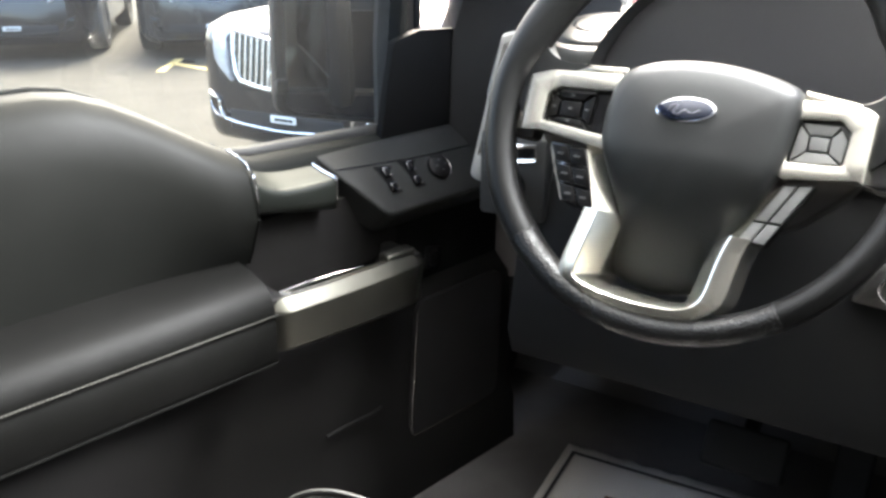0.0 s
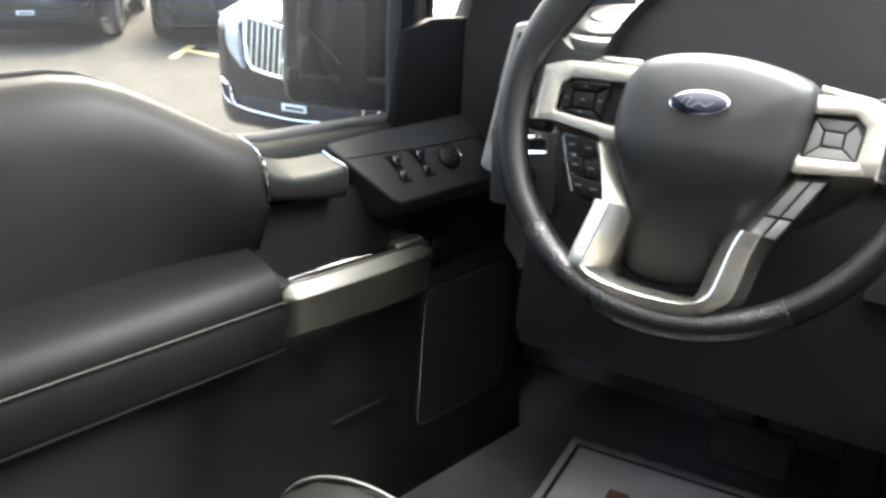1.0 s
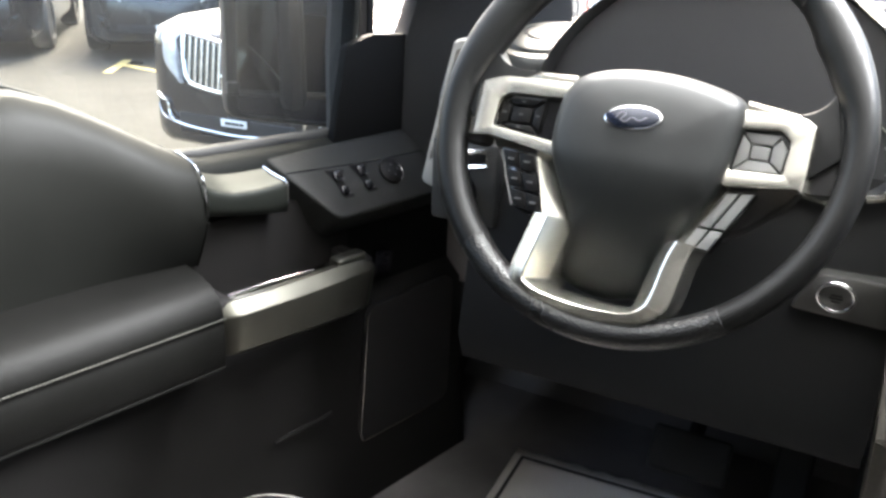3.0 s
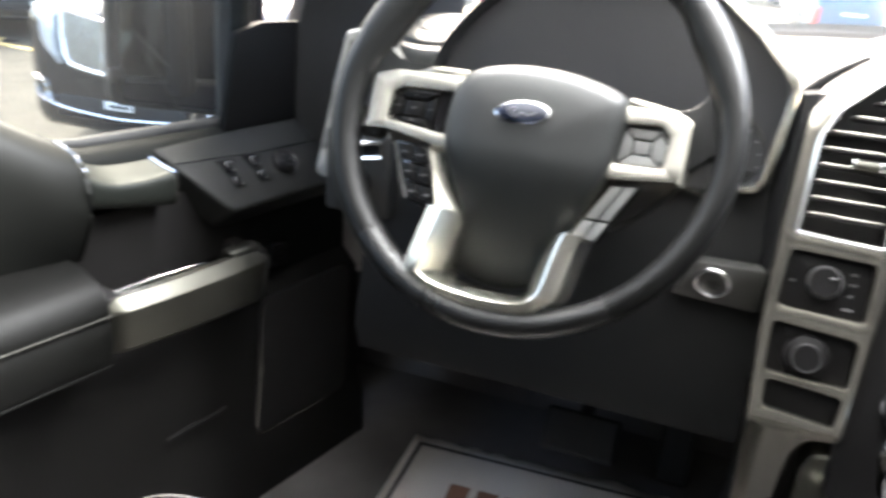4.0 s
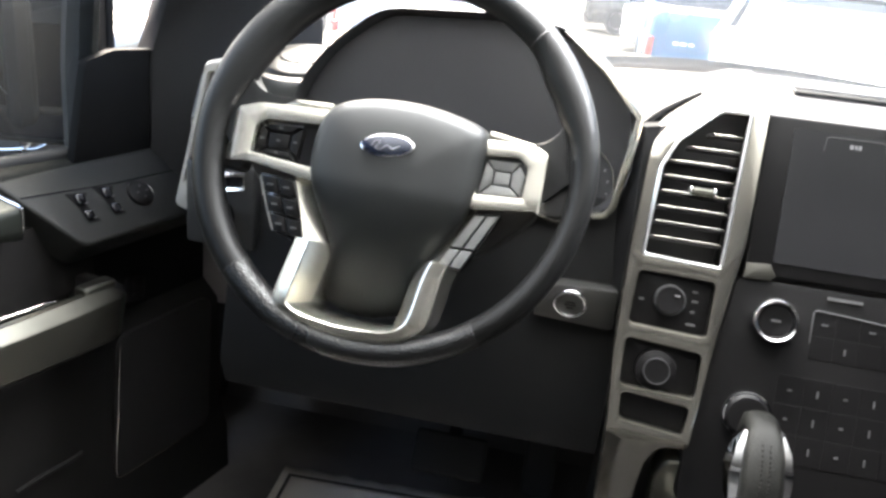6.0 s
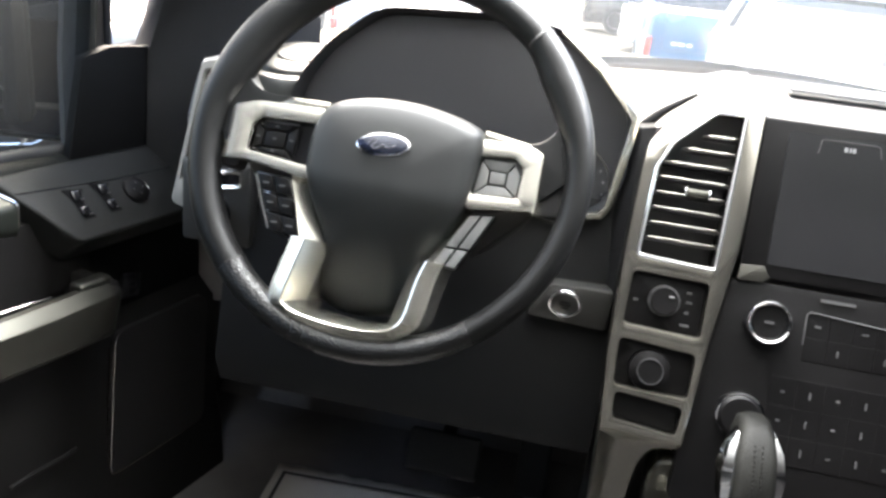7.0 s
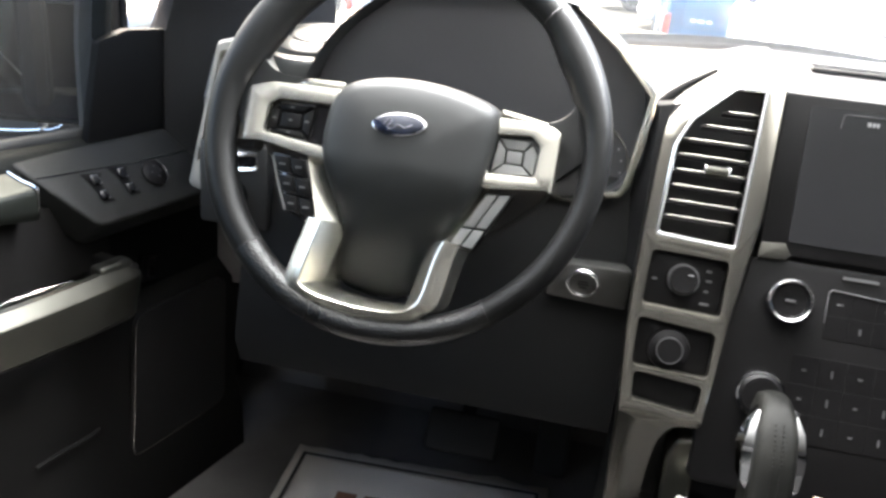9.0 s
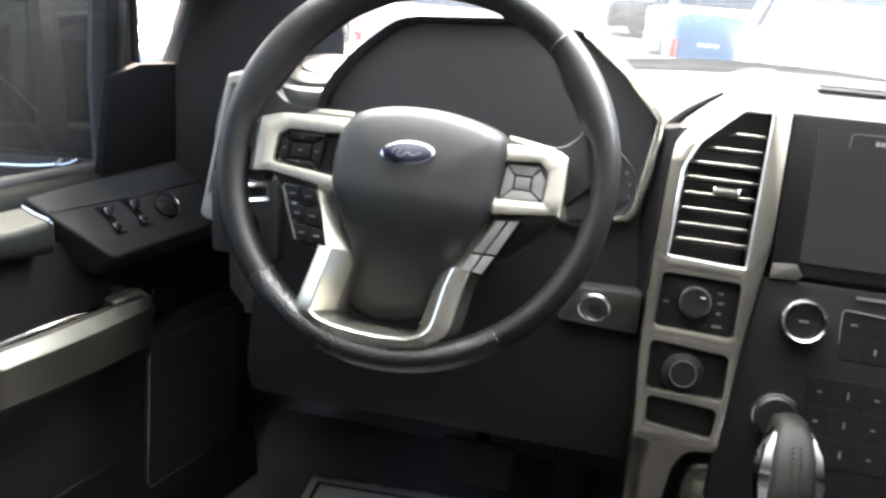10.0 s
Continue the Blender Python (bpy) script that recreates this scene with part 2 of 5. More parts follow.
def lathe(profile, n=32, bm=None, m=None):
    """Turned about z: a line of (radius, height)."""
    own = bmesh.new()
    R = [[own.verts.new((r * math.cos(2 * math.pi * j / n), r * math.sin(2 * math.pi * j / n), z)) for j in range(n)] for r, z in profile]
    for A, B in zip(R, R[1:]):
        for j in range(n):
            own.faces.new((A[j], A[(j + 1) % n], B[(j + 1) % n], B[j]))
    own.faces.new(R[0][::-1]), own.faces.new(R[-1])
    if m is not None:
        bmesh.ops.transform(own, matrix=m, verts=own.verts)
    return merge(bm, own)


def curve_pts(pts, n=8, closed=False):
    """A smooth line through points."""
    P = [Vector(p) for p in pts]
    k = len(P)
    out = []
    for i in range(k if closed else k - 1):
        p1, p2 = P[i], P[(i + 1) % k]
        p0 = P[i - 1] if (i or closed) else p1
        p3 = P[(i + 2) % k] if (i < k - 2 or closed) else p2
        for j in range(n):
            t = j / n
            out.append(0.5 * ((2 * p1) + (p2 - p0) * t + (2 * p0 - 5 * p1 + 4 * p2 - p3) * t * t + (3 * p1 - p0 - 3 * p2 + p3) * t ** 3))
    if not closed:
        out.append(P[-1])
    return out


def oval(cx, cy, a, b, n=40):
    return [(cx + a * math.cos(2 * math.pi * i / n), cy + b * math.sin(2 * math.pi * i / n)) for i in range(n)]


# ---------------------------------------------------------------- car park
def asphalt():
    m = bpy.data.materials.new("worn_asphalt")
    m.use_nodes = True
    n, l = m.node_tree.nodes, m.node_tree.links
    b = n["Principled BSDF"]
    tc = n.new("ShaderNodeTexCoord")
    big, mid, fine = (n.new("ShaderNodeTexNoise") for _ in range(3))
    for node, s, d in ((big, 0.25, 4), (mid, 3.0, 6), (fine, 120.0, 3)):
        node.inputs["Scale"].default_value, node.inputs["Detail"].default_value = s, d
        l.new(tc.outputs["Object"], node.inputs["Vector"])
    ramp = n.new("ShaderNodeValToRGB")
    ramp.color_ramp.elements[0].position, ramp.color_ramp.elements[0].color = 0.3, (0.027, 0.0258, 0.0212, 1)
    ramp.color_ramp.elements[1].position, ramp.color_ramp.elements[1].color = 0.72, (0.066, 0.0625, 0.0520, 1)
    add = n.new("ShaderNodeMath")
    add.operation = "MULTIPLY_ADD"
    add.inputs[1].default_value = 0.5
    half = n.new("ShaderNodeMath")
    half.operation = "MULTIPLY"
    half.inputs[1].default_value = 0.5
    l.new(mid.outputs["Fac"], half.inputs[0])
    l.new(big.outputs["Fac"], add.inputs[0]), l.new(half.outputs[0], add.inputs[2])
    l.new(add.outputs[0], ramp.inputs["Fac"])
    l.new(ramp.outputs["Color"], b.inputs["Base Color"])
    b.inputs["Roughness"].default_value = 0.85
    b.inputs["Specular IOR Level"].default_value = 0.12
    bump = n.new("ShaderNodeBump")
    bump.inputs["Strength"].default_value, bump.inputs["Distance"].default_value = 0.4, 0.01
    l.new(fine.outputs["Fac"], bump.inputs["Height"]), l.new(bump.outputs["Normal"], b.inputs["Normal"])
    return m


bm = bmesh.new()
bmesh.ops.create_grid(bm, x_segments=8, y_segments=8, size=400)
bmesh.ops.translate(bm, vec=(0, 0, GZ), verts=bm.verts)
solo("ground", bm, asphalt(), "pale worn asphalt of an open car park", "ground", kind="structure")
YELLOW = mat("worn_yellow_line_paint", (0.55, 0.42, 0.16), 0.8, vary=0.45, vary_scale=9)
for x, y, w, a in ((-7.89, 6.19, 0.95, 125), (-7.62, 6.26, 0.70, -5)):
    solo("parking_line", box((0, 0, 0.003), (w, 0.1, 0.006)), YELLOW, "worn yellow painted parking line on asphalt", "road marking", group="parking lines", kind="structure", smooth=0,
         m=pose(x, y, GZ, 0, 0, a))


def ring_xz(w, z0, z1, y, r=0.12, n=5):
    """A rounded upright rectangle at y, half as wide as w."""
    pts = rounded([(-w, z0), (w, z0), (w, z1), (-w, z1)], r, n)
    return [(p[0], y, p[1]) for p in pts]


def wheel_parts(car, x, y, r=0.37):
    side = 1 if x > 0 else -1
    m = pose(x, y, r, 0, 90 * side, 0)
    w = part("wheel", lathe([(r * 0.62, -0.12), (r * 0.93, -0.12), (r, -0.07), (r, 0.07), (r * 0.93, 0.12), (r * 0.66, 0.12), (r * 0.62, 0.1)], 36), RUBBER, car, "black tyre", m=m)
    bm = lathe([(r * 0.64, -0.05), (r * 0.64, 0.1), (r * 0.58, 0.1), (r * 0.55, 0.05), (r * 0.1, 0.06), (r * 0.08, 0.085)], 30)
    for k in range(5):
        a = 2 * math.pi * k / 5
        own = box((r * 0.33, 0, 0.075), (r * 0.5, 0.06, 0.03), 0.008)
        bmesh.ops.rotate(own, verts=own.verts, cent=(0, 0, 0), matrix=Matrix.Rotation(a, 3, "Z"))
        bm = merge(bm, own)
    part("rim", bm, ALLOY, w, "alloy rim")


def suv(m, paint, label, L=4.7, W=0.95, hood=1.05, roof=1.68, bars=True, pickup=False, plate=True, bright=True, category="car", group=""):
    """A car that faces its own +y, its front at y = 0 and its tyres on z = 0."""
    car = thing("pickup_truck" if pickup else "suv", m, label, category, group)
    back = hood if not pickup else hood + 0.05
    S = [ring_xz(W * 0.70, 0.24, hood - 0.14, 0.02, 0.10), ring_xz(W * 0.84, 0.20, hood - 0.09, -0.04, 0.14), ring_xz(W * 0.91, 0.20, hood - 0.05, -0.12, 0.16), ring_xz(W * 0.98, 0.23, hood - 0.02, -0.35, 0.15),
         ring_xz(W, 0.23, hood, -1.1, 0.12), ring_xz(W, 0.23, hood + 0.05, -1.5, 0.12), ring_xz(W, 0.23, back, -L + 0.5, 0.12),
         ring_xz(W * 0.97, 0.25, back - 0.02, -L + 0.08, 0.14), ring_xz(W * 0.9, 0.3, back - 0.1, -L, 0.14)]
    part("body", loft(S), paint, car, smooth=50)
    # cab with dark glass, and a painted roof and pillars over it
    rear = -L + 0.45 if not pickup else -L + 2.1
    top = rear + 0.35
    G = [[(-W * 0.92, -1.25, hood), (W * 0.92, -1.25, hood), (W * 0.92, rear, hood), (-W * 0.92, rear, hood)],
         [(-W * 0.72, -2.0, roof - 0.05), (W * 0.72, -2.0, roof - 0.05), (W * 0.72, top, roof - 0.05), (-W * 0.72, top, roof - 0.05)]]
    part("window", bevel_all(loft(G), 0.03), AUTOGLASS, car, "dark tinted window glass", smooth=50)
    bm = prism(rounded([(-W * 0.74, -1.96), (W * 0.74, -1.96), (W * 0.74, top - 0.02), (-W * 0.74, top - 0.02)], 0.15), roof - 0.07, roof, 0.04, 3)
    part("roof", bm, paint, car)
    for sx in (-1, 1):
        for y0, y1 in ((-1.25, -2.0), (-2.35, -2.4), (rear, top)):
            part("pillar", tube([(sx * W * 0.93, y0, hood), (sx * W * 0.73, y1, roof - 0.05)], 0.045, 8), paint, car)
        wheel_parts(car, sx * (W - 0.1), -0.95)
        wheel_parts(car, sx * (W - 0.1), -L + 0.95)
        lens = rounded([(0.405, hood - 0.43), (0.535, hood - 0.335), (0.640, hood - 0.25), (0.625, hood - 0.14), (0.575, hood - 0.085), (0.455, hood - 0.055), (0.440, hood - 0.20), (0.425, hood - 0.34)], 0.025)
        k = W / 0.84
        face = [(sx * x * k, 0.050 - 0.09 * (max(x - 0.40, 0) / 0.24) ** 2 - 0.10 * max(z - hood + 0.22, 0), z) for x, z in lens]
        mid = Vector((sx * 0.53 * k, 0.03, hood - 0.20))
        rings = [[(x, y - 0.09, z) for x, y, z in face], face, [tuple(Vector(p).lerp(mid, 0.18) + Vector((0, 0.014, 0))) for p in face], [tuple(Vector(p).lerp(mid, 0.75) + Vector((0, 0.018, 0))) for p in face]]
        part("headlight", loft(rings), LAMPGLASS, car, "clear headlight lens", smooth=60)
        own = box((sx * (W * 0.985 - 0.03), -L + 0.04, back - 0.55), (0.09, 0.14, 0.30), 0.02, 3)
        part("tail_light", own, TAILRED, car, "red tail light lens")
        own = box((sx * (W + 0.09), -1.55, hood + 0.1), (0.2, 0.12, 0.15), 0.04, 3)
        part("wing_mirror", own, paint, car)
        own = prism(rounded([(0.645, 0.515), (0.565, 0.485), (0.555, 0.42), (0.52, 0.37), (0.61, 0.385), (0.645, 0.45)], 0.015), -0.05, 0.015, 0.004)
        fog = part("fog_light", own, GLOSS, car, m=Matrix(((sx * k, 0, 0, 0), (0, 0, 1, 0), (0, 1, 0, 0), (0, 0, 0, 1))))
        trims = (([(0.665, -0.004, 0.530), (0.610, 0.022, 0.510), (0.560, 0.030, 0.487), (0.552, 0.032, 0.430), (0.535, 0.036, 0.390), (0.505, 0.040, 0.364)], 0.009), ([(0.662, -0.004, 0.520), (0.660, 0.0, 0.460), (0.630, 0.014, 0.405), (0.570, 0.030, 0.372), (0.520, 0.038, 0.364)], 0.005))
        back_m = fog.matrix_basis.inverted()
        for line, r in trims:
            part("fog_trim", tube(curve_pts([(sx * x * k, y, z) for x, y, z in line], 5), r, 6), CHROME if bright else BLACK, fog, "chrome fog light trim" if bright else "", m=back_m)
        for k in range(4):
            part("intake_slat", box((sx * 0.29, 0.04, 0.395 + 0.028 * k), (0.125, 0.03, 0.011), 0.003), BLACK, fog)
    bm = box((0, 0.0, 0.36), (W * 1.15, 0.05, 0.16), 0.03, 3)
    part("lower_intake", bm, BLACK, car)
    pts = curve_pts([(-W * 0.60, 0.040, 0.364), (-W * 0.45, 0.048, 0.345), (-W * 0.22, 0.052, 0.331), (0, 0.054, 0.323), (W * 0.22, 0.052, 0.331), (W * 0.45, 0.048, 0.345), (W * 0.60, 0.040, 0.364)], 6)
    part("bumper_strip", tube(pts, 0.011, 8), CHROME if bright else BLACK, car, "chrome bumper strip" if bright else "")
    if bars:
        # split-wing grille with upright bars
        lean = lambda z: 0.105 - 0.17 * (z - hood + 0.48)
        for sx in (-1, 1):
            wing = rounded([(sx * 0.028, hood - 0.135), (sx * 0.20, hood - 0.105), (sx * 0.372, hood - 0.078), (sx * 0.362, hood - 0.23), (sx * 0.335, hood - 0.35), (sx * 0.285, hood - 0.405), (sx * 0.16, hood - 0.428), (sx * 0.028, hood - 0.442)], 0.012)
            g = part("grille", loft([[(x, lean(z) - 0.06, z) for x, z in wing], [(x, lean(z) - 0.005, z) for x, z in wing]]), GLOSS, car, "dark grille opening")
            part("grille_rim", tube([(x, lean(z), z) for x, z in wing], 0.014, 8, closed=True), BRIGHT, g, "chrome grille surround")
            for k in range(7):
                x = 0.060 + k * 0.0485
                hi = hood - 0.137 + x * 0.155
                lo = float(np.interp(x, (0.03, 0.16, 0.285, 0.335, 0.36), (hood - 0.442, hood - 0.428, hood - 0.405, hood - 0.35, hood - 0.23)))
                part("grille_bar", tube([(sx * x, lean(lo) + 0.004, lo), (sx * x, lean(hi) + 0.004, hi)], 0.0078, 6), BRIGHT, g, "chrome grille bar")
        part("badge", box((0, 0.105, hood - 0.39), (0.045, 0.03, 0.15), 0.008), CHROME, car, "chrome badge")
    if plate:
        p = part("plate", box((-0.015, 0.058, 0.405), (0.205, 0.015, 0.050), 0.004), PLATE, car, "white dealer plate")
        for x, w in ((-0.084, 0.032), (-0.048, 0.028), (-0.012, 0.036), (0.030, 0.040)):
            part("print_bar", box((x, 0.067, 0.405), (w, 0.004, 0.020)), PAPERINK, p)
    if pickup:
        part("bed", box((0, -L + 0.95, back - 0.02), (W * 1.7, 1.6, 0.06), 0.01), GLOSS, car, "dark open bed")
        part("tailgate", box((0, -L - 0.005, back - 0.3), (W * 1.5, 0.05, 0.5), 0.02), paint, car)
        for x, w in ((-0.56, 0.07), (-0.46, 0.09), (-0.35, 0.07)):
            part("lettering_bar", box((x, -L - 0.033, back - 0.46), (w, 0.008, 0.035)), PLATE, car)
        part("rear_bumper", box((0, -L - 0.06, 0.5), (W * 1.9, 0.16, 0.2), 0.04, 3), CHROME, car, "chrome rear bumper")
        part("badge", prism(oval(0, 0, 0.11, 0.045), 0, 0.012), CHROME, car, "oval badge", m=pose(0.0, -L - 0.03, back - 0.28, 90, 0, 0))
    return car


suv(pose(-3.575, 3.44, GZ, 0, 0, 184), CARBLACK, "black SUV with a chrome split grille, parked on asphalt", W=0.84, hood=1.05)
suv(pose(-9.66, 5.35, GZ, 0, 0, -135), CARBLACK, "black SUV parked across the lot", bars=False, bright=False, hood=1.12, group="cars across the lot")
suv(pose(-7.83, 6.90, GZ, 0, 0, -135), CARDARK, "dark grey SUV parked across the lot", bars=False, bright=False, hood=1.12, group="cars across the lot")
suv(pose(-5.75, 9.7, GZ, 0, 0, 181), CARWHITE, "white SUV parked in the row behind the black one", hood=0.95, roof=1.6, bars=False, plate=False)
suv(pose(1.60, 16.7, GZ, 0, 0, 0), CARBLUE, "bright blue pickup truck seen from behind", L=5.4, hood=1.25, roof=1.85, bars=False, pickup=True, plate=False, category="truck")
suv(pose(2.15, 5.6, GZ, 0, 0, 178), CARWHITE, "white SUV parked facing the windshield", hood=1.15, roof=1.75, bars=False, plate=False)
suv(pose(-2.78, 15.5, GZ, 0, 0, 0), CARWHITE, "white SUV parked ahead, its red tail light showing", hood=1.05, bars=False, plate=False)
suv(pose(0.39, 19.5, GZ, 0, 0, 90), CARWHITE, "white SUV parked sideways ahead", hood=1.05, bars=False, plate=False)
suv(pose(-0.72, 25.0, GZ, 0, 0, 90), CARDARK, "dark grey SUV parked sideways far ahead", hood=1.05, bars=False, plate=False)

# ---------------------------------------------------------------- cab shell
FLOOR = 0.62
bm = box((0.42, -0.35, FLOOR - 0.02), (1.75, 2.3, 0.04))
solo("floor", bm, CARPET, "dark carpeted cab floor", "floor", kind="structure", smooth=0)
bm = loft([[(-0.46, 0.62, FLOOR), (1.3, 0.62, FLOOR), (1.3, 0.66, FLOOR), (-0.46, 0.66, FLOOR)],
           [(-0.46, 0.80, FLOOR + 0.25), (1.3, 0.80, FLOOR + 0.25), (1.3, 0.84, FLOOR + 0.25), (-0.46, 0.84, FLOOR + 0.25)],
           [(-0.46, 0.84, 1.25), (1.3, 0.84, 1.25), (1.3, 0.88, 1.25), (-0.46, 0.88, 1.25)]])
solo("wall_firewall", bm, CARPET, "dark carpeted firewall of the footwell", "wall", kind="structure", smooth=0)
bm = box((0.42, -0.83, 1.905), (1.90, 1.66, 0.05), 0.02)
solo("ceiling", bm, HEADLINER, "grey cloth headliner", "ceiling", kind="structure")
# rear wall with its window opening, and the far side with its openings
# sills raised to 1.52 and 1.36 to cut low light on the stack
bm = box((0.42, -1.62, 1.07), (1.75, 0.06, 0.90))
box((0.42, -1.62, 1.80), (1.75, 0.06, 0.12), bm=bm), box((-0.36, -1.62, 1.56), (0.19, 0.06, 0.36), bm=bm), box((1.20, -1.62, 1.56), (0.19, 0.06, 0.36), bm=bm)
solo("wall_rear", bm, BLACK, "dark rear wall of the cab", "wall", kind="structure", smooth=0)
bm = box((1.31, -0.4, 0.99), (0.06, 2.5, 0.74))
box((1.29, -0.55, 1.55), (0.06, 0.1, 0.62), bm=bm), box((1.29, -0.6, 1.83), (0.06, 1.9, 0.08), bm=bm), box((1.29, -1.55, 1.55), (0.06, 0.12, 0.62), bm=bm)
solo("wall_passenger_side", bm, BLACK, "dark passenger side of the cab", "wall", kind="structure", smooth=0)
bm = box((-0.52, -1.25, 0.93), (0.16, 0.76, 0.62))
# post and rail widened past true size, to block light at the door gap
box((-0.55, -0.88, 1.23), (0.26, 0.22, 1.34), bm=bm), box((-0.52, -0.66, 1.84), (0.20, 1.9, 0.07), bm=bm), box((-0.50, -1.55, 1.55), (0.16, 0.12, 0.62), bm=bm)
solo("wall_driver_side", bm, DULL, "dark driver side behind the door, widened to shut out light", "wall", kind="structure", smooth=0)

# unseen blocker, keeps rear window light off the lower stack and trim
solo("wall_light_block", box((0.42, -1.02, 0.965), (1.62, 0.06, 0.69), 0.02), SHADEDBLACK, "added unseen dark partition that blocks low light from behind", "wall", kind="structure")

bm = box((0.42, -2.55, 0.83), (1.9, 1.75, 0.70), 0.06, 3)
solo("truck_bed", bm, CARGREY, "dark bed of the truck behind the cab", "truck bed", kind="structure")

bm = box((-0.475, 0.60, 0.86), (0.05, 0.56, 0.56))
solo("wall_kick_panel", bm, BLACK, "black kick panel beside the footwell", "wall", kind="structure", smooth=0)
bm = box((-0.37, 0.63, 1.09), (0.16, 0.44, 0.34))
solo("wall_dash_end", bm, CARPET, "dark filler between dash and door pillar", "wall", kind="structure", smooth=0)
bm = box((-0.47, -0.32, 0.59), (0.08, 1.3, 0.14), 0.02)
solo("door_sill", bm, CARPET, "black plastic door sill", "sill", kind="structure")
# unseen panes, tinted well past real glass to hold back light
panes = (("window_rear", REARGLASS, (0.42, -1.63, 1.56), (1.40, 0.005, 0.40), "dark tinted rear window"),
         ("window_rear_passenger", REARGLASS, (1.31, -1.05, 1.52), (0.005, 0.92, 0.60), "dark tinted rear side window"),
         ("window_rear_driver", REARGLASS, (-0.47, -1.24, 1.52), (0.005, 0.62, 0.60), "dark tinted rear side window"),
         ("window_passenger", SIDEGLASS, (1.31, 0.0, 1.52), (0.005, 1.05, 0.60), "tinted passenger side window"))
for name, material, c, s, label in panes:
    solo(name, box(c, s), material, label, "window", kind="structure", smooth=0)

# windshield and its pillars
bm = bmesh.new()
vs = [bm.verts.new(p) for p in ((-0.43, 0.74, 1.31), (0.42, 0.86, 1.32), (1.27, 0.74, 1.31), (1.15, -0.10, 1.87), (0.42, -0.04, 1.88), (-0.31, -0.10, 1.87))]
bm.faces.new((vs[0], vs[1], vs[4], vs[5])), bm.faces.new((vs[1], vs[2], vs[3], vs[4]))
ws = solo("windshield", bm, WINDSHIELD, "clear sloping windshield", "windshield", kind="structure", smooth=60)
ws.visible_shadow = False
for sx, name in ((-1, "pillar_driver"), (1, "pillar_passenger")):
    X = lambda x: 0.42 + sx * (0.42 - x)
    foot = [(X(-0.475), 0.36, 1.10), (X(-0.42), 0.31, 1.10), (X(-0.36), 0.33, 1.10), (X(-0.27), 0.60, 1.20), (X(-0.38), 0.78, 1.20), (X(-0.49), 0.70, 1.12)]
    low = [(X(-0.465), 0.36, 1.31), (X(-0.42), 0.32, 1.31), (X(-0.37), 0.34, 1.32), (X(-0.262), 0.56, 1.34), (X(-0.36), 0.67, 1.36), (X(-0.46), 0.60, 1.36)]
    high = [(X(-0.38), -0.22, 1.88), (X(-0.355), -0.25, 1.87), (X(-0.33), -0.24, 1.86), (X(-0.27), -0.12, 1.86), (X(-0.31), -0.08, 1.88), (X(-0.37), -0.10, 1.88)]
    mid = [(X(-0.434), 0.36, 1.40), (X(-0.390), 0.32, 1.40), (X(-0.345), 0.33, 1.40), (X(-0.258), 0.52, 1.43), (X(-0.34), 0.62, 1.45), (X(-0.43), 0.56, 1.45)]
    S = [foot, low, mid] + [[tuple(Vector(a).lerp(Vector(c), k)) for a, c in zip(mid, high)] for k in (0.35, 0.7)] + [high]
    solo(name, loft(S), PILLAR, "dark windshield pillar trim", "pillar", kind="structure", smooth=60)
def cowl_strip(y, z, half):
    """A strip along the windshield's base, higher in the middle of the cab."""
    S = []
    for i in range(25):
        x = -0.42 + 1.68 * i / 24
        zc, yc = z - 0.20 * (x - 0.45) ** 2, y - 0.10 * (x - 0.42) ** 2
        S.append([(x, yc, zc - half), (x, yc + 0.012, zc + half), (x, yc + 0.03, zc + half - 0.002), (x, yc + 0.03, zc - half)])
    return loft(S)


solo("cowl_seal", cowl_strip(0.81, 1.3375, 0.0055), RUBBER, "black rubber seal along the windshield base", "seal", kind="structure")
solo("cowl_panel", cowl_strip(0.90, 1.3385, 0.0065), mat("weathered_grey_plastic", (0.018, 0.019, 0.018), 0.9, spec=0.05, vary=0.2), "weathered grey cowl panel outside the windshield", "car panel", kind="structure")
bm = prism([(-0.62, 0.86), (1.46, 0.86), (1.40, 1.95), (-0.56, 1.95)], 1.20, 1.25, 0.02)
solo("truck_hood", bm, CARBLACK, "dark hood of the truck beyond the windshield", "car hood", kind="structure")
for x in (-0.52, 1.36):
    solo("truck_fender", box((x, 1.35, 0.85), (0.12, 1.2, 0.76), 0.04), CARGREY, "dark front fender of the truck", "fender", kind="structure")

# ---------------------------------------------------------------- driver's door, standing ajar
DM = pose(-0.40, 0.32, 0, 0, 0, -14)
door = thing("truck_door", DM, "black padded truck door standing ajar, satin grab handle", "car door")


def belt(y):
    t = min(max((y + 0.57) / 0.235, 0), 1)
    t = t * t * (3 - 2 * t)
    return 1.304 - 0.108 * t - 0.012 * min(max((y + 0.36) / 0.4, 0), 1)


def ease(a, b, x):
    t = min(max((x - a) / (b - a), 0), 1)
    return t * t * (3 - 2 * t)


ys = [-1.02 + 0.03 * i for i in range(22)]          # the padded rear stretch, up to the pull cup
S = []
for y in ys:
    b = belt(y)
    e = ease(-0.50, -0.39, y)
    S.append([(-0.05, y, b - 0.004), (-0.035, y, b), (-0.018, y, b - 0.006), (-0.004, y, b - 0.03), (0.006, y, b - 0.07), (0.004, y, 1.15 - 0.02 * e), (0.0, y, 1.115 - 0.01 * e),
              (-0.002, y, 1.085 - 0.006 * e)])
swell = (0, 0.004, 0.030, 0.038, 0.030, 0.028, 0.020, 0.008)      # the pad runs out flush with the pull cup's cap
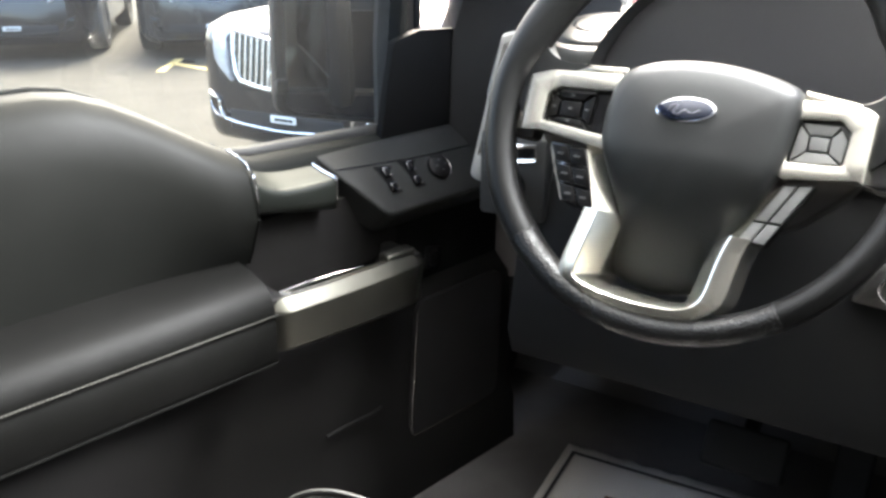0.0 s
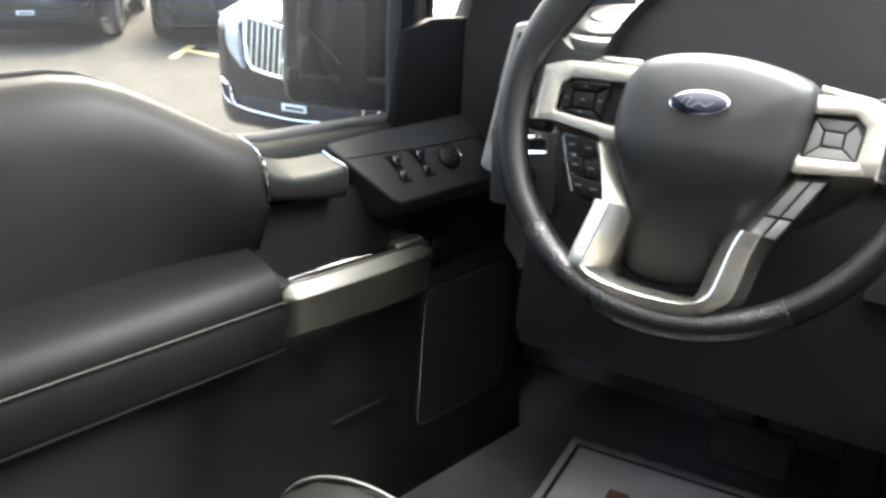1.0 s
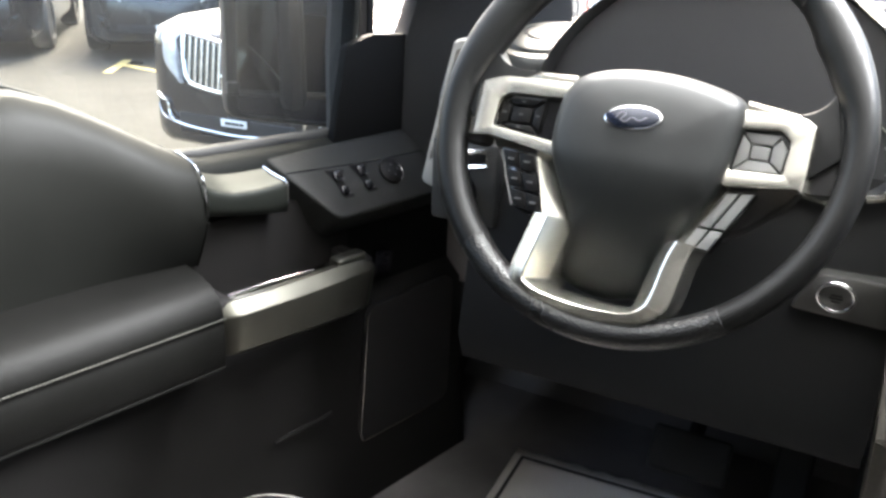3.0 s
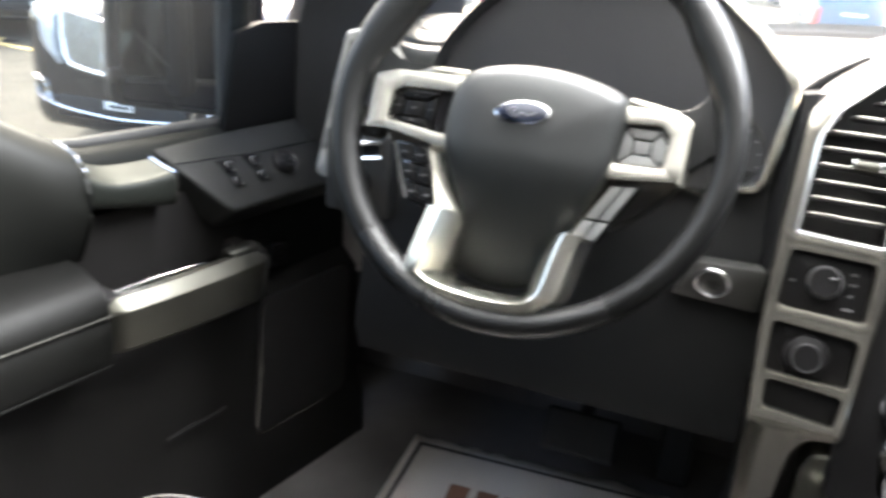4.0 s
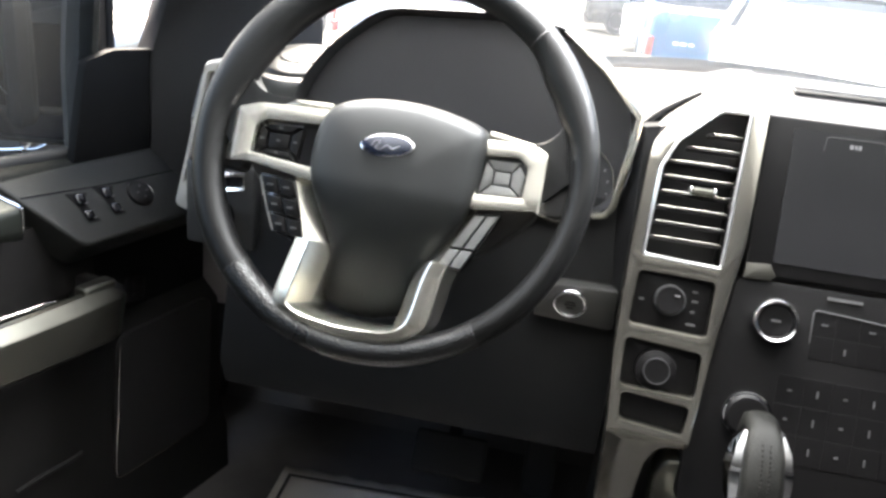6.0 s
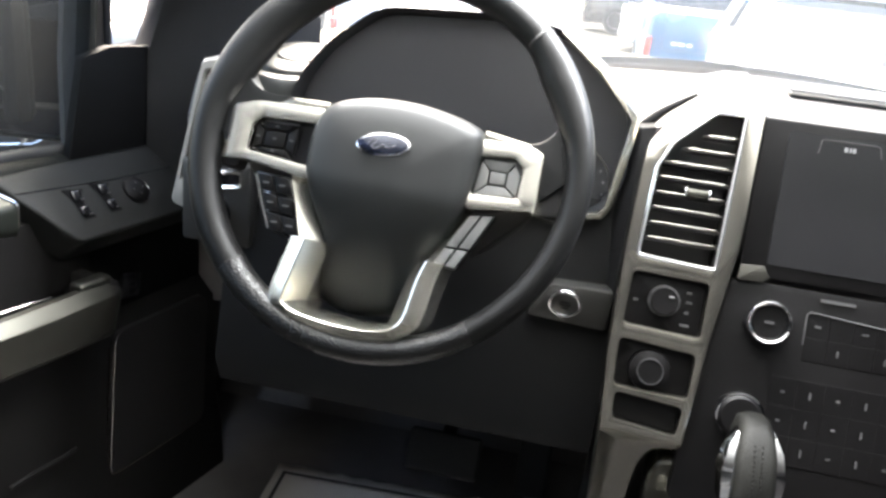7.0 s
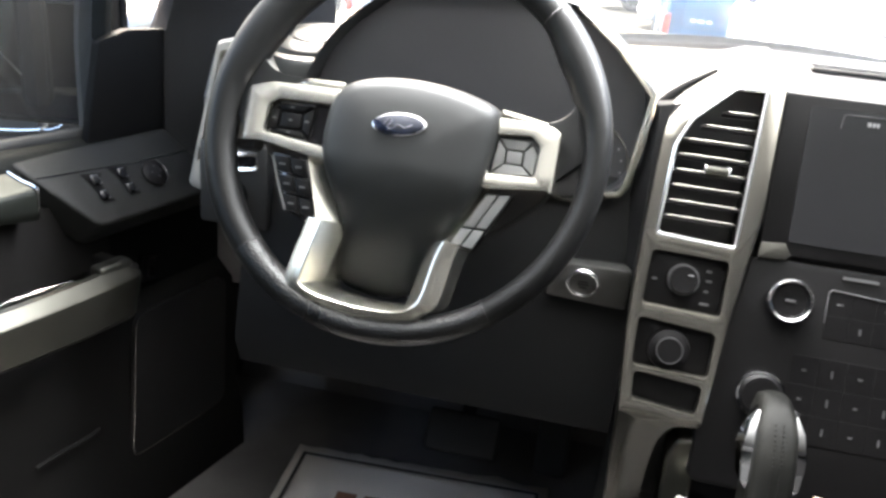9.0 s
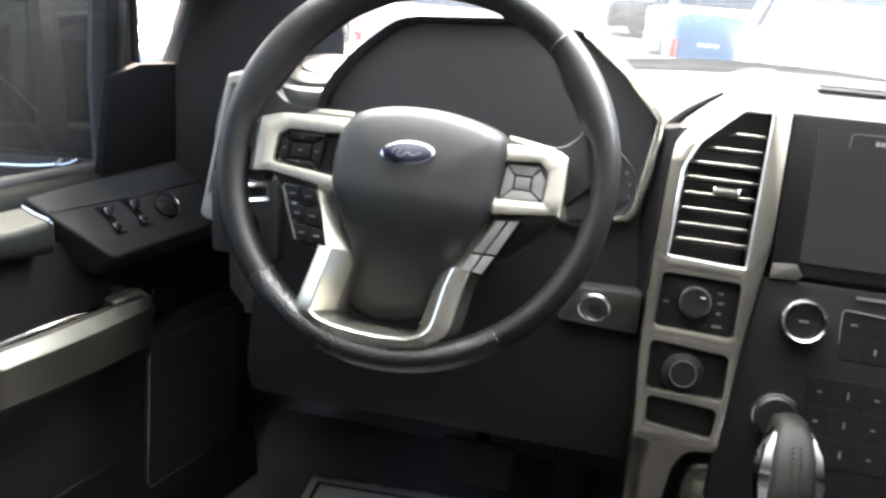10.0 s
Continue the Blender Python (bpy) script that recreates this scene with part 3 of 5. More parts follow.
S = [[(x + w * ease(-0.53, -0.392, y), y + 0.016 * ease(-0.6, -0.39, y), z) for w, (x, y, z) in zip(swell, s)] for s in S]
pad = part("upper_pad", loft(S, ring=False), DOORPAD, door, "black soft upper door panel", smooth=70)
part("pad_edge", tube([Vector(p) + Vector((0.0, 0.001, 0)) for p in S[-1][4:]], 0.0016, 6), DOORPAD, pad)
y = S[-1][4][1] + 0.001
corner = curve_pts([(-0.020, y, 1.2125), (0.012, y, 1.2060), (0.026, y, 1.1960), (0.0335, y, 1.1840), (0.0370, y, 1.1660), (0.0372, y, 1.1470)], 4)
part("chrome_edge", tube(corner, lambda t: 0.0006 + 0.0011 * ease(0.30, 0.50, t) - 0.0006 * ease(0.75, 0.95, t), 6), CHROME, pad, "bright chrome edge")
part("pad_return", loft([S[-1], [(x - 0.03, y + 0.004, z) for x, y, z in S[-1]]], ring=False), BLACK, pad)
S = []
for y in ys:
    k = 1.0 - 0.25 * ease(-0.46, -0.40, y)
    S.append([(-0.002, y, 1.088), (0.012, y, 1.086), (0.035, y, 1.083), (0.060, y, 1.076), (0.074, y, 1.066), (0.080, y, 1.050), (0.081, y, 1.040),
              (0.079, y, 1.0365), (0.081, y, 1.033), (0.081, y, 1.01), (0.0785, y, 0.985), (0.075, y, 0.9765), (0.062, y, 0.971), (0.03, y, 0.960), (0.0, y, 0.955)])
arm = part("armrest", loft(S, ring=False), LEATHER, door, "black leather armrest pad", smooth=70)
end = [(-0.002, 1.088), (0.035, 1.083), (0.060, 1.076), (0.080, 1.052), (0.081, 1.01), (0.062, 0.968), (0.0, 0.95)]
bm = bmesh.new()
bm.faces.new([bm.verts.new((x, ys[-1], z)) for x, z in end])
part("end_cap", bm, LEATHER, arm)
bm = bmesh.new()
for i in range(150):
    y = -1.0 + i * 0.0041
    box((0.0822, y, 1.0415), (0.0012, 0.0030, 0.0013), bm=bm)
part("stitching", bm, THREAD, arm, "grey stitching along the seam", smooth=0)
part("lower_piping", tube([(0.0765, y, 0.9775) for y in ys], 0.0017, 6), LEATHER, arm)
# lower panel with a pocket
S = []
for i in range(29):
    y = -1.02 + 0.04 * i
    S.append([(-0.012, y, 0.96), (0.012, y, 0.93), (0.014, y, 0.80), (0.018, y, 0.74), (0.030, y, 0.70), (0.036, y, 0.60), (0.04, y, 0.52), (-0.08, y, 0.50)])
part("lower_panel", loft(S, ring=False), DOORPLASTIC, door, smooth=50)
S = []
for i in range(17):
    y = -0.40 + 0.032 * i
    b = belt(y)
    S.append([(-0.05, y, b - 0.004), (-0.035, y, b), (-0.02, y, b - 0.006), (-0.012, y, b - 0.02), (-0.012, y, 1.10), (-0.012, y, 0.95)])
part("front_panel", loft(S, ring=False), mat("black_sill_plastic", (0.0062, 0.0068, 0.0064), 0.62, spec=0.06, grain=0.3, grain_scale=1100), door, "black plastic behind the pull cup", smooth=50)
# rubber sweep along the sill and the outer skin
pts = [(-0.047, -1.02 + 0.03 * i, belt(-1.02 + 0.03 * i) + 0.001) for i in range(38)]
part("window_seal", tube(pts, lambda t: 0.0032 + 0.0056 * ease(0.52, 0.66, t), 10), RUBBER, door, "black rubber window seal")
S = []
for i in range(29):
    y = -1.02 + 0.04 * i
    S.append([(-0.055, y, belt(y)), (-0.11, y, belt(y) - 0.03), (-0.14, y, 1.0), (-0.15, y, 0.75), (-0.12, y, 0.48)])
part("outer_skin", loft(S, ring=False), CARBLACK, door, "black painted outer skin", smooth=50)
bm = tube([(-0.062, -0.088, 1.15), (-0.060, -0.089, 1.30), (-0.044, -0.092, 1.42), (0.0, -0.22, 1.68), (0.02, -0.42, 1.84), (0.03, -0.66, 1.87), (0.03, -0.98, 1.84), (-0.02, -1.03, 1.5), (-0.06, -1.03, 1.28)], 0.022, 8)
part("window_frame", bm, RUBBER, door, "black window frame")
L = [(-0.047, -0.99, 1.29), (-0.047, -0.60, 1.29), (-0.047, -0.40, 1.19), (-0.047, -0.075, 1.17), (-0.03, -0.080, 1.41), (0.0, -0.22, 1.67), (0.02, -0.42, 1.83), (0.03, -0.66, 1.86), (0.03, -0.96, 1.83), (-0.01, -1.01, 1.5)]
bm = bmesh.new()
bm.faces.new([bm.verts.new((-0.047 + 0.10 * max(z - 1.17, 0), y, z)) for x, y, z in L])
bmesh.ops.triangulate(bm, faces=bm.faces)
part("window_glass", bm, DOORGLASS, door, "lightly tinted door glass", smooth=0)
sail = [(-0.140, 1.18), (0.04, 1.17), (0.04, 1.316), (0.0, 1.3185), (-0.066, 1.3215), (-0.112, 1.310)]
own = prism(rounded(sail, 0.006), -0.012, 0.0, 0.001)
part("sail_panel", own, DULL, door, "black mirror mount panel", m=Matrix(((0, 0, 1, -0.022), (1, 0, 0, 0), (0, 1, 0, 0), (0, 0, 0, 1))))
# the cap over the pull cup, edged in chrome
S = []
for i in range(15):
    t = i / 14
    y = -0.3775 + 0.1170 * t
    zb = float(np.interp(y, (-0.378, -0.3695, -0.348, -0.3255, -0.2936, -0.2605), (1.2070, 1.2023, 1.1904, 1.1842, 1.1813, 1.1795)))
    zr = float(np.interp(y, (-0.378, -0.3753, -0.36, -0.338, -0.3067, -0.278, -0.2605), (1.1880, 1.1843, 1.1739, 1.1659, 1.1629, 1.1635, 1.1640)))
    zl = 1.1464 - 0.0225 * t ** 0.8
    S.append([(-0.042, y, zb + 0.001), (-0.030, y, zb), (-0.014, y, zb + (zr - zb) * 0.30 - 0.0012), (0.004, y, zb + (zr - zb) * 0.58 - 0.0016), (0.019, y, zb + (zr - zb) * 0.80), (0.027, y, zr + 0.0022), (0.0315, y, zr + 0.0008), (0.0340, y, zr - 0.0022),
              (0.0350, y, zr - 0.0070), (0.0345, y, zr + (zl - zr) * 0.6), (0.0310, y, zl + 0.003), (0.024, y, zl), (-0.01, y, zl)])
cap = part("pull_cup_cap", loft(S), mat("satin_graphite_paint", (0.0115, 0.0130, 0.0112), 0.44, metal=0.25, spec=0.16, vary=0.06), door, "satin graphite cap over the pull cup", smooth=60)
pts = curve_pts([Vector(p) + Vector((0.0012, 0, 0.0014)) for p in S[14][2:11]], 2)
part("chrome_edge", tube(pts, lambda t: 0.0018 - 0.0008 * ease(0.62, 0.8, t), 6), CHROME, cap, "bright chrome edge")
part("pull_cup", box((-0.005, -0.26, 1.075), (0.012, 0.25, 0.10)), DOORPLASTIC, door, "dark pull cup recess", smooth=0)
# grab handle
S = []
for i in range(25):
    t = i / 24
    y = -0.393 + 0.250 * t
    k = 1.0 - 0.10 * (ease(0.95, 1.0, t) + 1 - ease(0.0, 0.05, t))
    x = 0.064 + 0.006 * math.sin(math.pi * t) - 0.024 * (1 - min(t / 0.11, 1)) ** 1.5 - 0.010 * max(t - 0.94, 0) / 0.06
    z0, z1 = 0.981 - 0.008 * t, 1.048 - 0.001 * t
    zc = (z0 + z1) / 2
    S.append([(x - 0.018, y, zc + (z1 - 0.003 - zc) * k), (x - 0.015, y, zc + (z1 - zc) * k), (x - 0.005, y, zc + (z1 - zc) * k), (x + 0.0085, y, zc + (z1 - 0.0105 - zc) * k), (x + 0.0105, y, zc + (z1 - 0.0130 - zc) * k), (x + 0.0110, y, zc + (z1 - 0.017 - zc) * k),
              (x + 0.003, y, zc + (z0 + 0.005 - zc) * k), (x - 0.001, y, zc + (z0 - zc) * k), (x - 0.016, y, zc + (z0 + 0.002 - zc) * k)])
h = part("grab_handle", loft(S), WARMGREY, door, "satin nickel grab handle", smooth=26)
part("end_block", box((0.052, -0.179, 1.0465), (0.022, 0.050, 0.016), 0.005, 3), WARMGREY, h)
part("chrome_insert", tube([(0.0475, -0.362, 1.0485), (0.0490, -0.316, 1.0500), (0.0503, -0.262, 1.0492), (0.0508, -0.236, 1.0478)], lambda t: 0.0028 - 0.0016 * t, 8), BRIGHT, h, "bright chrome insert")
part("handle_post", box((0.02, -0.37, 1.02), (0.08, 0.02, 0.06), 0.004), BLACK, h)
part("handle_post", box((0.02, -0.155, 1.01), (0.09, 0.02, 0.07), 0.004), BLACK, h)
# window switch plate, sloping towards the cab
pl = [(-0.258, -0.012), (-0.190, 0.096), (0.085, 0.096), (0.115, -0.012)]
SM = pose(-0.012, 0, 1.176, 0, 48, 0)
own = prism(rounded([(p[1], p[0]) for p in pl][::-1], 0.012), -0.05, 0.0, 0.006, 3)
sp = part("switch_plate", own, mat("dark_grey_grained_plastic", (0.0125, 0.0128, 0.0122), 0.55, spec=0.2, grain=0.4, grain_scale=1100), door, "dark grey window switch plate", m=SM)
part("groove", tube([(0.017, -0.235, 0.0), (0.027, -0.098, 0.0), (0.030, 0.05, 0.0)], 0.0010, 6), GLOSS, sp)
for y in (-0.163, -0.121):
    pts = rounded([(0.025, y - 0.015), (0.030, y + 0.016), (0.040, y + 0.007), (0.052, y + 0.006), (0.064, y + 0.010), (0.070, y + 0.013), (0.069, y - 0.005), (0.062, y - 0.004), (0.046, y - 0.007), (0.036, y - 0.010)], 0.002)
    # no hollow here: the pocket's inner shade is a near-black inlay
    pocket = part("pocket_inlay", prism(pts, -0.003, 0.0006), DULL, sp, "flat near-black inlay for a shaded switch pocket", smooth=0)
    for x0, x1, w in ((0.030, 0.045, 0.0065), (0.053, 0.066, 0.006)):
        own = box(((x0 + x1) / 2, y, 0.002), (x1 - x0, w * 2, 0.007), 0.0025, 3)
        bmesh.ops.rotate(own, verts=own.verts, cent=((x0 + x1) / 2, y, 0.002), matrix=Matrix.Rotation(radians(12), 3, "Y"))
        sw = part("window_switch", own, GLOSS, pocket, "black window switch")
        part("switch_mark", box((x1 - 0.001, y + 0.004, 0.0045), (0.0010, 0.0045, 0.0008)), DIMMARK, sw)
bm = lathe([(0.0185, 0.0), (0.0185, 0.004), (0.014, 0.007), (0.004, 0.007)], 24, m=Matrix.Translation((0.049, -0.072, 0)))
ctl = part("mirror_control", bm, RADIO, sp, "round mirror control")
part("control_ring", tube([(0.049 + 0.0185 * math.cos(a), -0.072 + 0.0185 * math.sin(a), 0.004) for a in np.linspace(0.3, 2.0, 12)], 0.0006, 6), CHROME, ctl, "thin bright ring")
for a in range(4):
    part("control_mark", box((0.049 + 0.008 * math.cos(a * 1.57), -0.072 + 0.008 * math.sin(a * 1.57), 0.0075), (0.002, 0.002, 0.0006)), DIMMARK, ctl)
# speaker grille low in the front of the door
gp = rounded([(-0.1335, 0.7235), (0.063, 0.7210), (0.068, 0.945), (-0.117, 0.945)], 0.022)
bm = prism([(p[0], p[1]) for p in gp], 0.0, 0.008)
gm = Matrix(((0, 0, 1, 0.016), (1, 0, 0, 0), (0, 1, 0, 0), (0, 0, 0, 1)))
sg = part("speaker_grille", bm, BLACK, door, "black speaker grille", m=gm)
part("grille_edge", tube(curve_pts([(-0.1180, 0.932, 0.0085), (-0.1255, 0.830, 0.0085), (-0.1325, 0.745, 0.0085), (-0.1310, 0.7285, 0.0085), (-0.1150, 0.7235, 0.0085), (-0.050, 0.7225, 0.0085), (0.020, 0.7220, 0.0085)], 4), lambda t: 0.0009 - 0.0005 * t, 6), SATIN, sg, "thin bright outline")
ms = rounded([(-0.0965, 0.984), (-0.0575, 0.978), (-0.0525, 1.014), (-0.0870, 1.022)], 0.006)
tw = part("memory_switch", prism(ms, -0.014, -0.006, 0.002), GLOSS, sg, "glossy black memory switch plate")
part("plate_edge", tube([(-0.0870, 1.022, -0.005), (-0.0905, 1.004, -0.005), (-0.0960, 0.986, -0.005)], 0.0009, 5), CHROME, tw, "thin bright edge")
for k in range(3):
    part("switch_key", prism(rounded([(-0.079 + 0.001 * k, 0.988 + 0.010 * k), (-0.066 + 0.001 * k, 0.986 + 0.010 * k), (-0.065 + 0.001 * k, 0.993 + 0.010 * k), (-0.078 + 0.001 * k, 0.995 + 0.010 * k)], 0.002), -0.007, -0.0050, 0.001), RADIO, tw)
part("pocket_lip", tube(curve_pts([(-0.2900, 0.800, 0.009), (-0.2500, 0.8028, 0.010), (-0.210, 0.8014, 0.010), (-0.190, 0.803, 0.009)], 5), 0.003, 8), DOORPLASTIC, door, "black map pocket lip", m=gm)

# door mirror outside
mirror = thing("side_mirror", DM, "black side mirror on the truck door", "mirror")
shape = rounded([(-0.006, 1.193), (0.200, 1.157), (0.2235, 1.168), (0.2245, 1.44), (0.045, 1.445), (0.000, 1.41)], 0.018)
mm = Matrix(((0.35, 0, 0.937, -0.215), (0.937, 0, -0.35, -0.172), (0, 1, 0, 0), (0, 0, 0, 1)))
def mscale(k):
    return [(0.112 + (p[0] - 0.112) * k, 1.30 + (p[1] - 1.30) * k) for p in shape]
glass_shape = rounded([(0.011, 1.198), (0.198, 1.163), (0.2195, 1.172), (0.2205, 1.436), (0.055, 1.441), (0.017, 1.405)], 0.014)
part("mirror_shell", pierced(shape, [glass_shape], -0.012, 0.012, 0.004), BLACK, mirror, "black mirror shell rim", m=mm)
S = [[(p[0] + d, p[1], z) for p in mscale(k)] for k, d, z in ((1.0, 0, -0.012), (0.96, 0.012, -0.04), (0.86, 0.026, -0.075), (0.72, 0.034, -0.10), (0.45, 0.034, -0.112))]
part("mirror_back", loft(S), BLACK, mirror, m=mm)
part("mirror_glass", prism(glass_shape, -0.004, 0.001), MIRROR, mirror, "reflecting mirror glass", smooth=0, m=mm)
part("glass_line", tube(curve_pts([(0.0334, 1.2922, 0.0015), (0.0573, 1.2672, 0.0015), (0.0777, 1.2415, 0.0015)], 4), 0.0010, 5), KEYGREY, mirror, "thin pale line on the glass", m=mm)
part("mirror_notch", box((0.004, 1.235, 0.012), (0.018, 0.02, 0.016), 0.004), BLACK, mirror, m=mm)
part("mirror_arm", tube([(-0.06, 0.02, 1.165), (-0.11, 0.015, 1.165), (-0.16, 0.01, 1.185)], 0.03, 10, flat=0.6), BLACK, mirror)

# ---------------------------------------------------------------- dashboard
dash = thing("dashboard", None, "black grained dashboard with a hooded gauge cluster", "dashboard")
S = []
for x in (-0.30, -0.285, -0.26, -0.10, 0.10, 0.24, 0.30, 0.60, 0.66, 1.0, 1.20, 1.24):
    low = 0.03 * (1 - ease(0.20, 0.30, x)) + 0.0
    e = 0.03 if x in (-0.30, 1.24) else 0.0
    S.append([(x, 0.20 + e, 1.20), (x, 0.175 + e, 1.30 - low - e), (x, 0.20 + e, 1.345 - low - e), (x, 0.26 + e, 1.362 - low - e), (x, 0.45, 1.354 - low * 0.8 - e), (x, 0.70, 1.330 - low * 0.4 - e), (x, 0.86, 1.305 - e),
              (x, 0.86, 1.20), (x, 0.50, 1.05), (x, 0.30, 1.05)])
part("upper_pad", loft(S), DASH, dash, "black dash top", smooth=40)
# knee panel below
S = []
for x in (-0.212, -0.20, -0.1, 0.1, 0.24):
    S.append([(x, 0.16, 1.25), (x, 0.135, 1.18), (x, 0.125, 1.10), (x, 0.105, 1.0), (x, 0.12, 0.962), (x, 0.20, 0.945), (x, 0.40, 0.98), (x, 0.40, 1.2)])
# darker than BLACK: the dimness under the dash is in its colour
part("knee_panel", loft(S), SHADEDBLACK, dash, "black lower knee panel", smooth=40)
S = []
for x in (0.338, 0.346, 0.40, 0.52, 0.60, 0.70):
    S.append([(x, 0.150, 1.350), (x, 0.148, 1.3625), (x, 0.160, 1.3675), (x, 0.215, 1.376), (x, 0.30, 1.386), (x, 0.45, 1.372), (x, 0.80, 1.322), (x, 0.80, 1.25), (x, 0.22, 1.25)])
part("screen_hood", loft(S), DASH, dash, "black dash top over the screen", smooth=40)
part("defrost_slot", box((0.53, 0.236, 1.3797), (0.30, 0.036, 0.004), 0.001), mat("grey_slot_plastic", (0.030, 0.030, 0.030), 0.6, grain=0.3), dash, "dark slot in the dash top")
for y in (0.225, 0.236, 0.247):
    part("slot_rib", box((0.53, y, 1.3820), (0.296, 0.0016, 0.0022)), DASH, dash)
S = [[(0.246, 0.16, 1.30), (0.252, 0.145, 1.338), (0.298, 0.158, 1.374), (0.338, 0.160, 1.384), (0.346, 0.16, 1.374), (0.346, 0.16, 1.30)],
     [(0.250, 0.26, 1.28), (0.268, 0.26, 1.348), (0.300, 0.26, 1.378), (0.338, 0.26, 1.392), (0.350, 0.26, 1.384), (0.350, 0.26, 1.28)],
     [(0.262, 0.42, 1.26), (0.285, 0.42, 1.348), (0.305, 0.42, 1.366), (0.335, 0.42, 1.376), (0.348, 0.42, 1.37), (0.348, 0.42, 1.26)]]
part("vent_ridge", bevel_all(loft(S), 0.006, 3), DASH, dash, "black ridge behind the vent", smooth=50)
part("crease", tube(curve_pts([(0.224, 0.188, 1.315), (0.241, 0.188, 1.3365), (0.253, 0.188, 1.3485), (0.268, 0.190, 1.3595), (0.284, 0.192, 1.370)], 5), lambda t: 0.0075 - 0.0055 * t, 8), PILLAR, dash, "dark seam beside the vent")
part("stack_cheek", bevel_all(loft([[(0.214, 0.150, 1.15), (0.2335, 0.118, 1.15), (0.240, 0.118, 1.15), (0.240, 0.21, 1.15)], [(0.220, 0.155, 1.26), (0.234, 0.128, 1.26), (0.241, 0.128, 1.26), (0.241, 0.21, 1.26)], [(0.222, 0.165, 1.332), (0.232, 0.150, 1.334), (0.246, 0.150, 1.337), (0.246, 0.21, 1.335)]]), 0.003), PILLAR, dash, "black cheek between gauge hood and vent", smooth=50)
part("right_panel", box((0.96, 0.30, 1.15), (0.55, 0.2, 0.3), 0.05, 3), DASH, dash, "black passenger dash panel")
# gauge hood
front = [(-0.160, 1.232), (-0.1535, 1.30), (-0.1375, 1.343), (-0.110, 1.379), (-0.058, 1.4205), (0.069, 1.4285), (0.140, 1.4215), (0.184, 1.389), (0.2265, 1.346), (0.222, 1.262), (0.19, 1.232)]
def hood_ring(k, y, top, grow):
    return [(0.028 + (x - 0.028) * k, y + (z - 1.2) * top, 1.2 + (z - 1.2) * grow) for x, z in rounded(front, 0.02, 3)]
S = [hood_ring(0.994, 0.133, 0.12, 0.994), hood_ring(1.0, 0.131, 0.12, 1.0), hood_ring(1.01, 0.16, 0.12, 1.005), hood_ring(1.0, 0.24, 0.10, 0.97), hood_ring(0.97, 0.40, 0.08, 0.80), hood_ring(0.9, 0.55, 0.05, 0.62)]
hd = part("gauge_hood", loft(S, caps=False), DASH, dash, "black hood over the gauges", smooth=40)
S = [hood_ring(0.994, 0.133, 0.12, 0.994), hood_ring(0.985, 0.137, 0.12, 0.984), hood_ring(0.975, 0.150, 0.10, 0.972), hood_ring(0.96, 0.168, 0.06, 0.955)]
part("hood_lining", loft(S, caps=False), SCREEN, hd, smooth=70)
cl = part("gauge_face", loft([hood_ring(0.965, 0.163, 0.05, 0.96), hood_ring(0.965, 0.170, 0.05, 0.96)]), SCREEN, dash, "dark unlit gauge cluster")
for cx in (-0.09, 0.161):
    ringp = [(cx + 0.05 * math.cos(a), 0.1655, 1.258 + 0.05 * math.sin(a)) for a in np.linspace(0, 6.283, 32, endpoint=False)]
    d = part("dial_ring", tube(ringp, 0.0010, 6, closed=True), SATIN, cl, "thin bright dial ring")
    for k in range(16):
        a = radians(-40 + 260 * k / 15)
        part("tick", box((cx + 0.043 * math.cos(a), 0.1655, 1.258 + 0.043 * math.sin(a)), (0.002, 0.002, 0.002)), GREYKEY, d)
edge = [(0.138, 0.146, 1.420), (0.183, 0.143, 1.387), (0.2235, 0.140, 1.344), (0.2225, 0.136, 1.325), (0.2175, 0.130, 1.290), (0.2125, 0.127, 1.252), (0.205, 0.126, 1.241), (0.192, 0.126, 1.238)]
part("hood_trim", tube(edge, lambda t: 0.0036 + 0.0019 * ease(0.10, 0.45, t), 8, flat=0.6), SATIN, hd, "satin trim along the hood edge")
# outboard vent
vm = Matrix(((1, 0, 0, 0), (0, 0, -1, 0.135), (0, 1, 0, 0), (0, 0, 0, 1)))
outer = rounded([(-0.2800, 1.176), (-0.2415, 1.3455), (-0.205, 1.350), (-0.213, 1.158)], 0.008)
inner = rounded([(-0.2675, 1.2060), (-0.2372, 1.3340), (-0.2155, 1.3365), (-0.2240, 1.2090)], 0.005)
def between(k, z):
    return [(a[0] + (c[0] - a[0]) * k, a[1] + (c[1] - a[1]) * k, z) for a, c in zip(outer, inner)]
v = part("side_vent", loft([between(0, -0.02), between(0, 0.009), between(0.2, 0.012), between(0.85, 0.012), between(1, 0.009), between(1, -0.02)], caps=False), mat("satin_grey_paint", (0.27, 0.265, 0.25), 0.34, metal=0.0, vary=0.05), dash, "satin grey side vent bezel", m=vm)
part("vent_ring", tube([(p[0], p[1], 0.006) for p in inner], 0.0022, 6, closed=True), BRIGHT, v, "chrome vent ring")
part("vent_back", prism(inner, -0.02, 0.0015), RADIO, v, smooth=0)
part("vent_body", prism([(p[0] + 0.004, p[1]) for p in outer], -0.04, -0.021), BLACK, v, smooth=0)
for k in range(6):
    part("slat", box((-0.243 + 0.0045 * k, 1.216 + 0.020 * k, 0.003), (0.036, 0.003, 0.006)), BLACK, v)
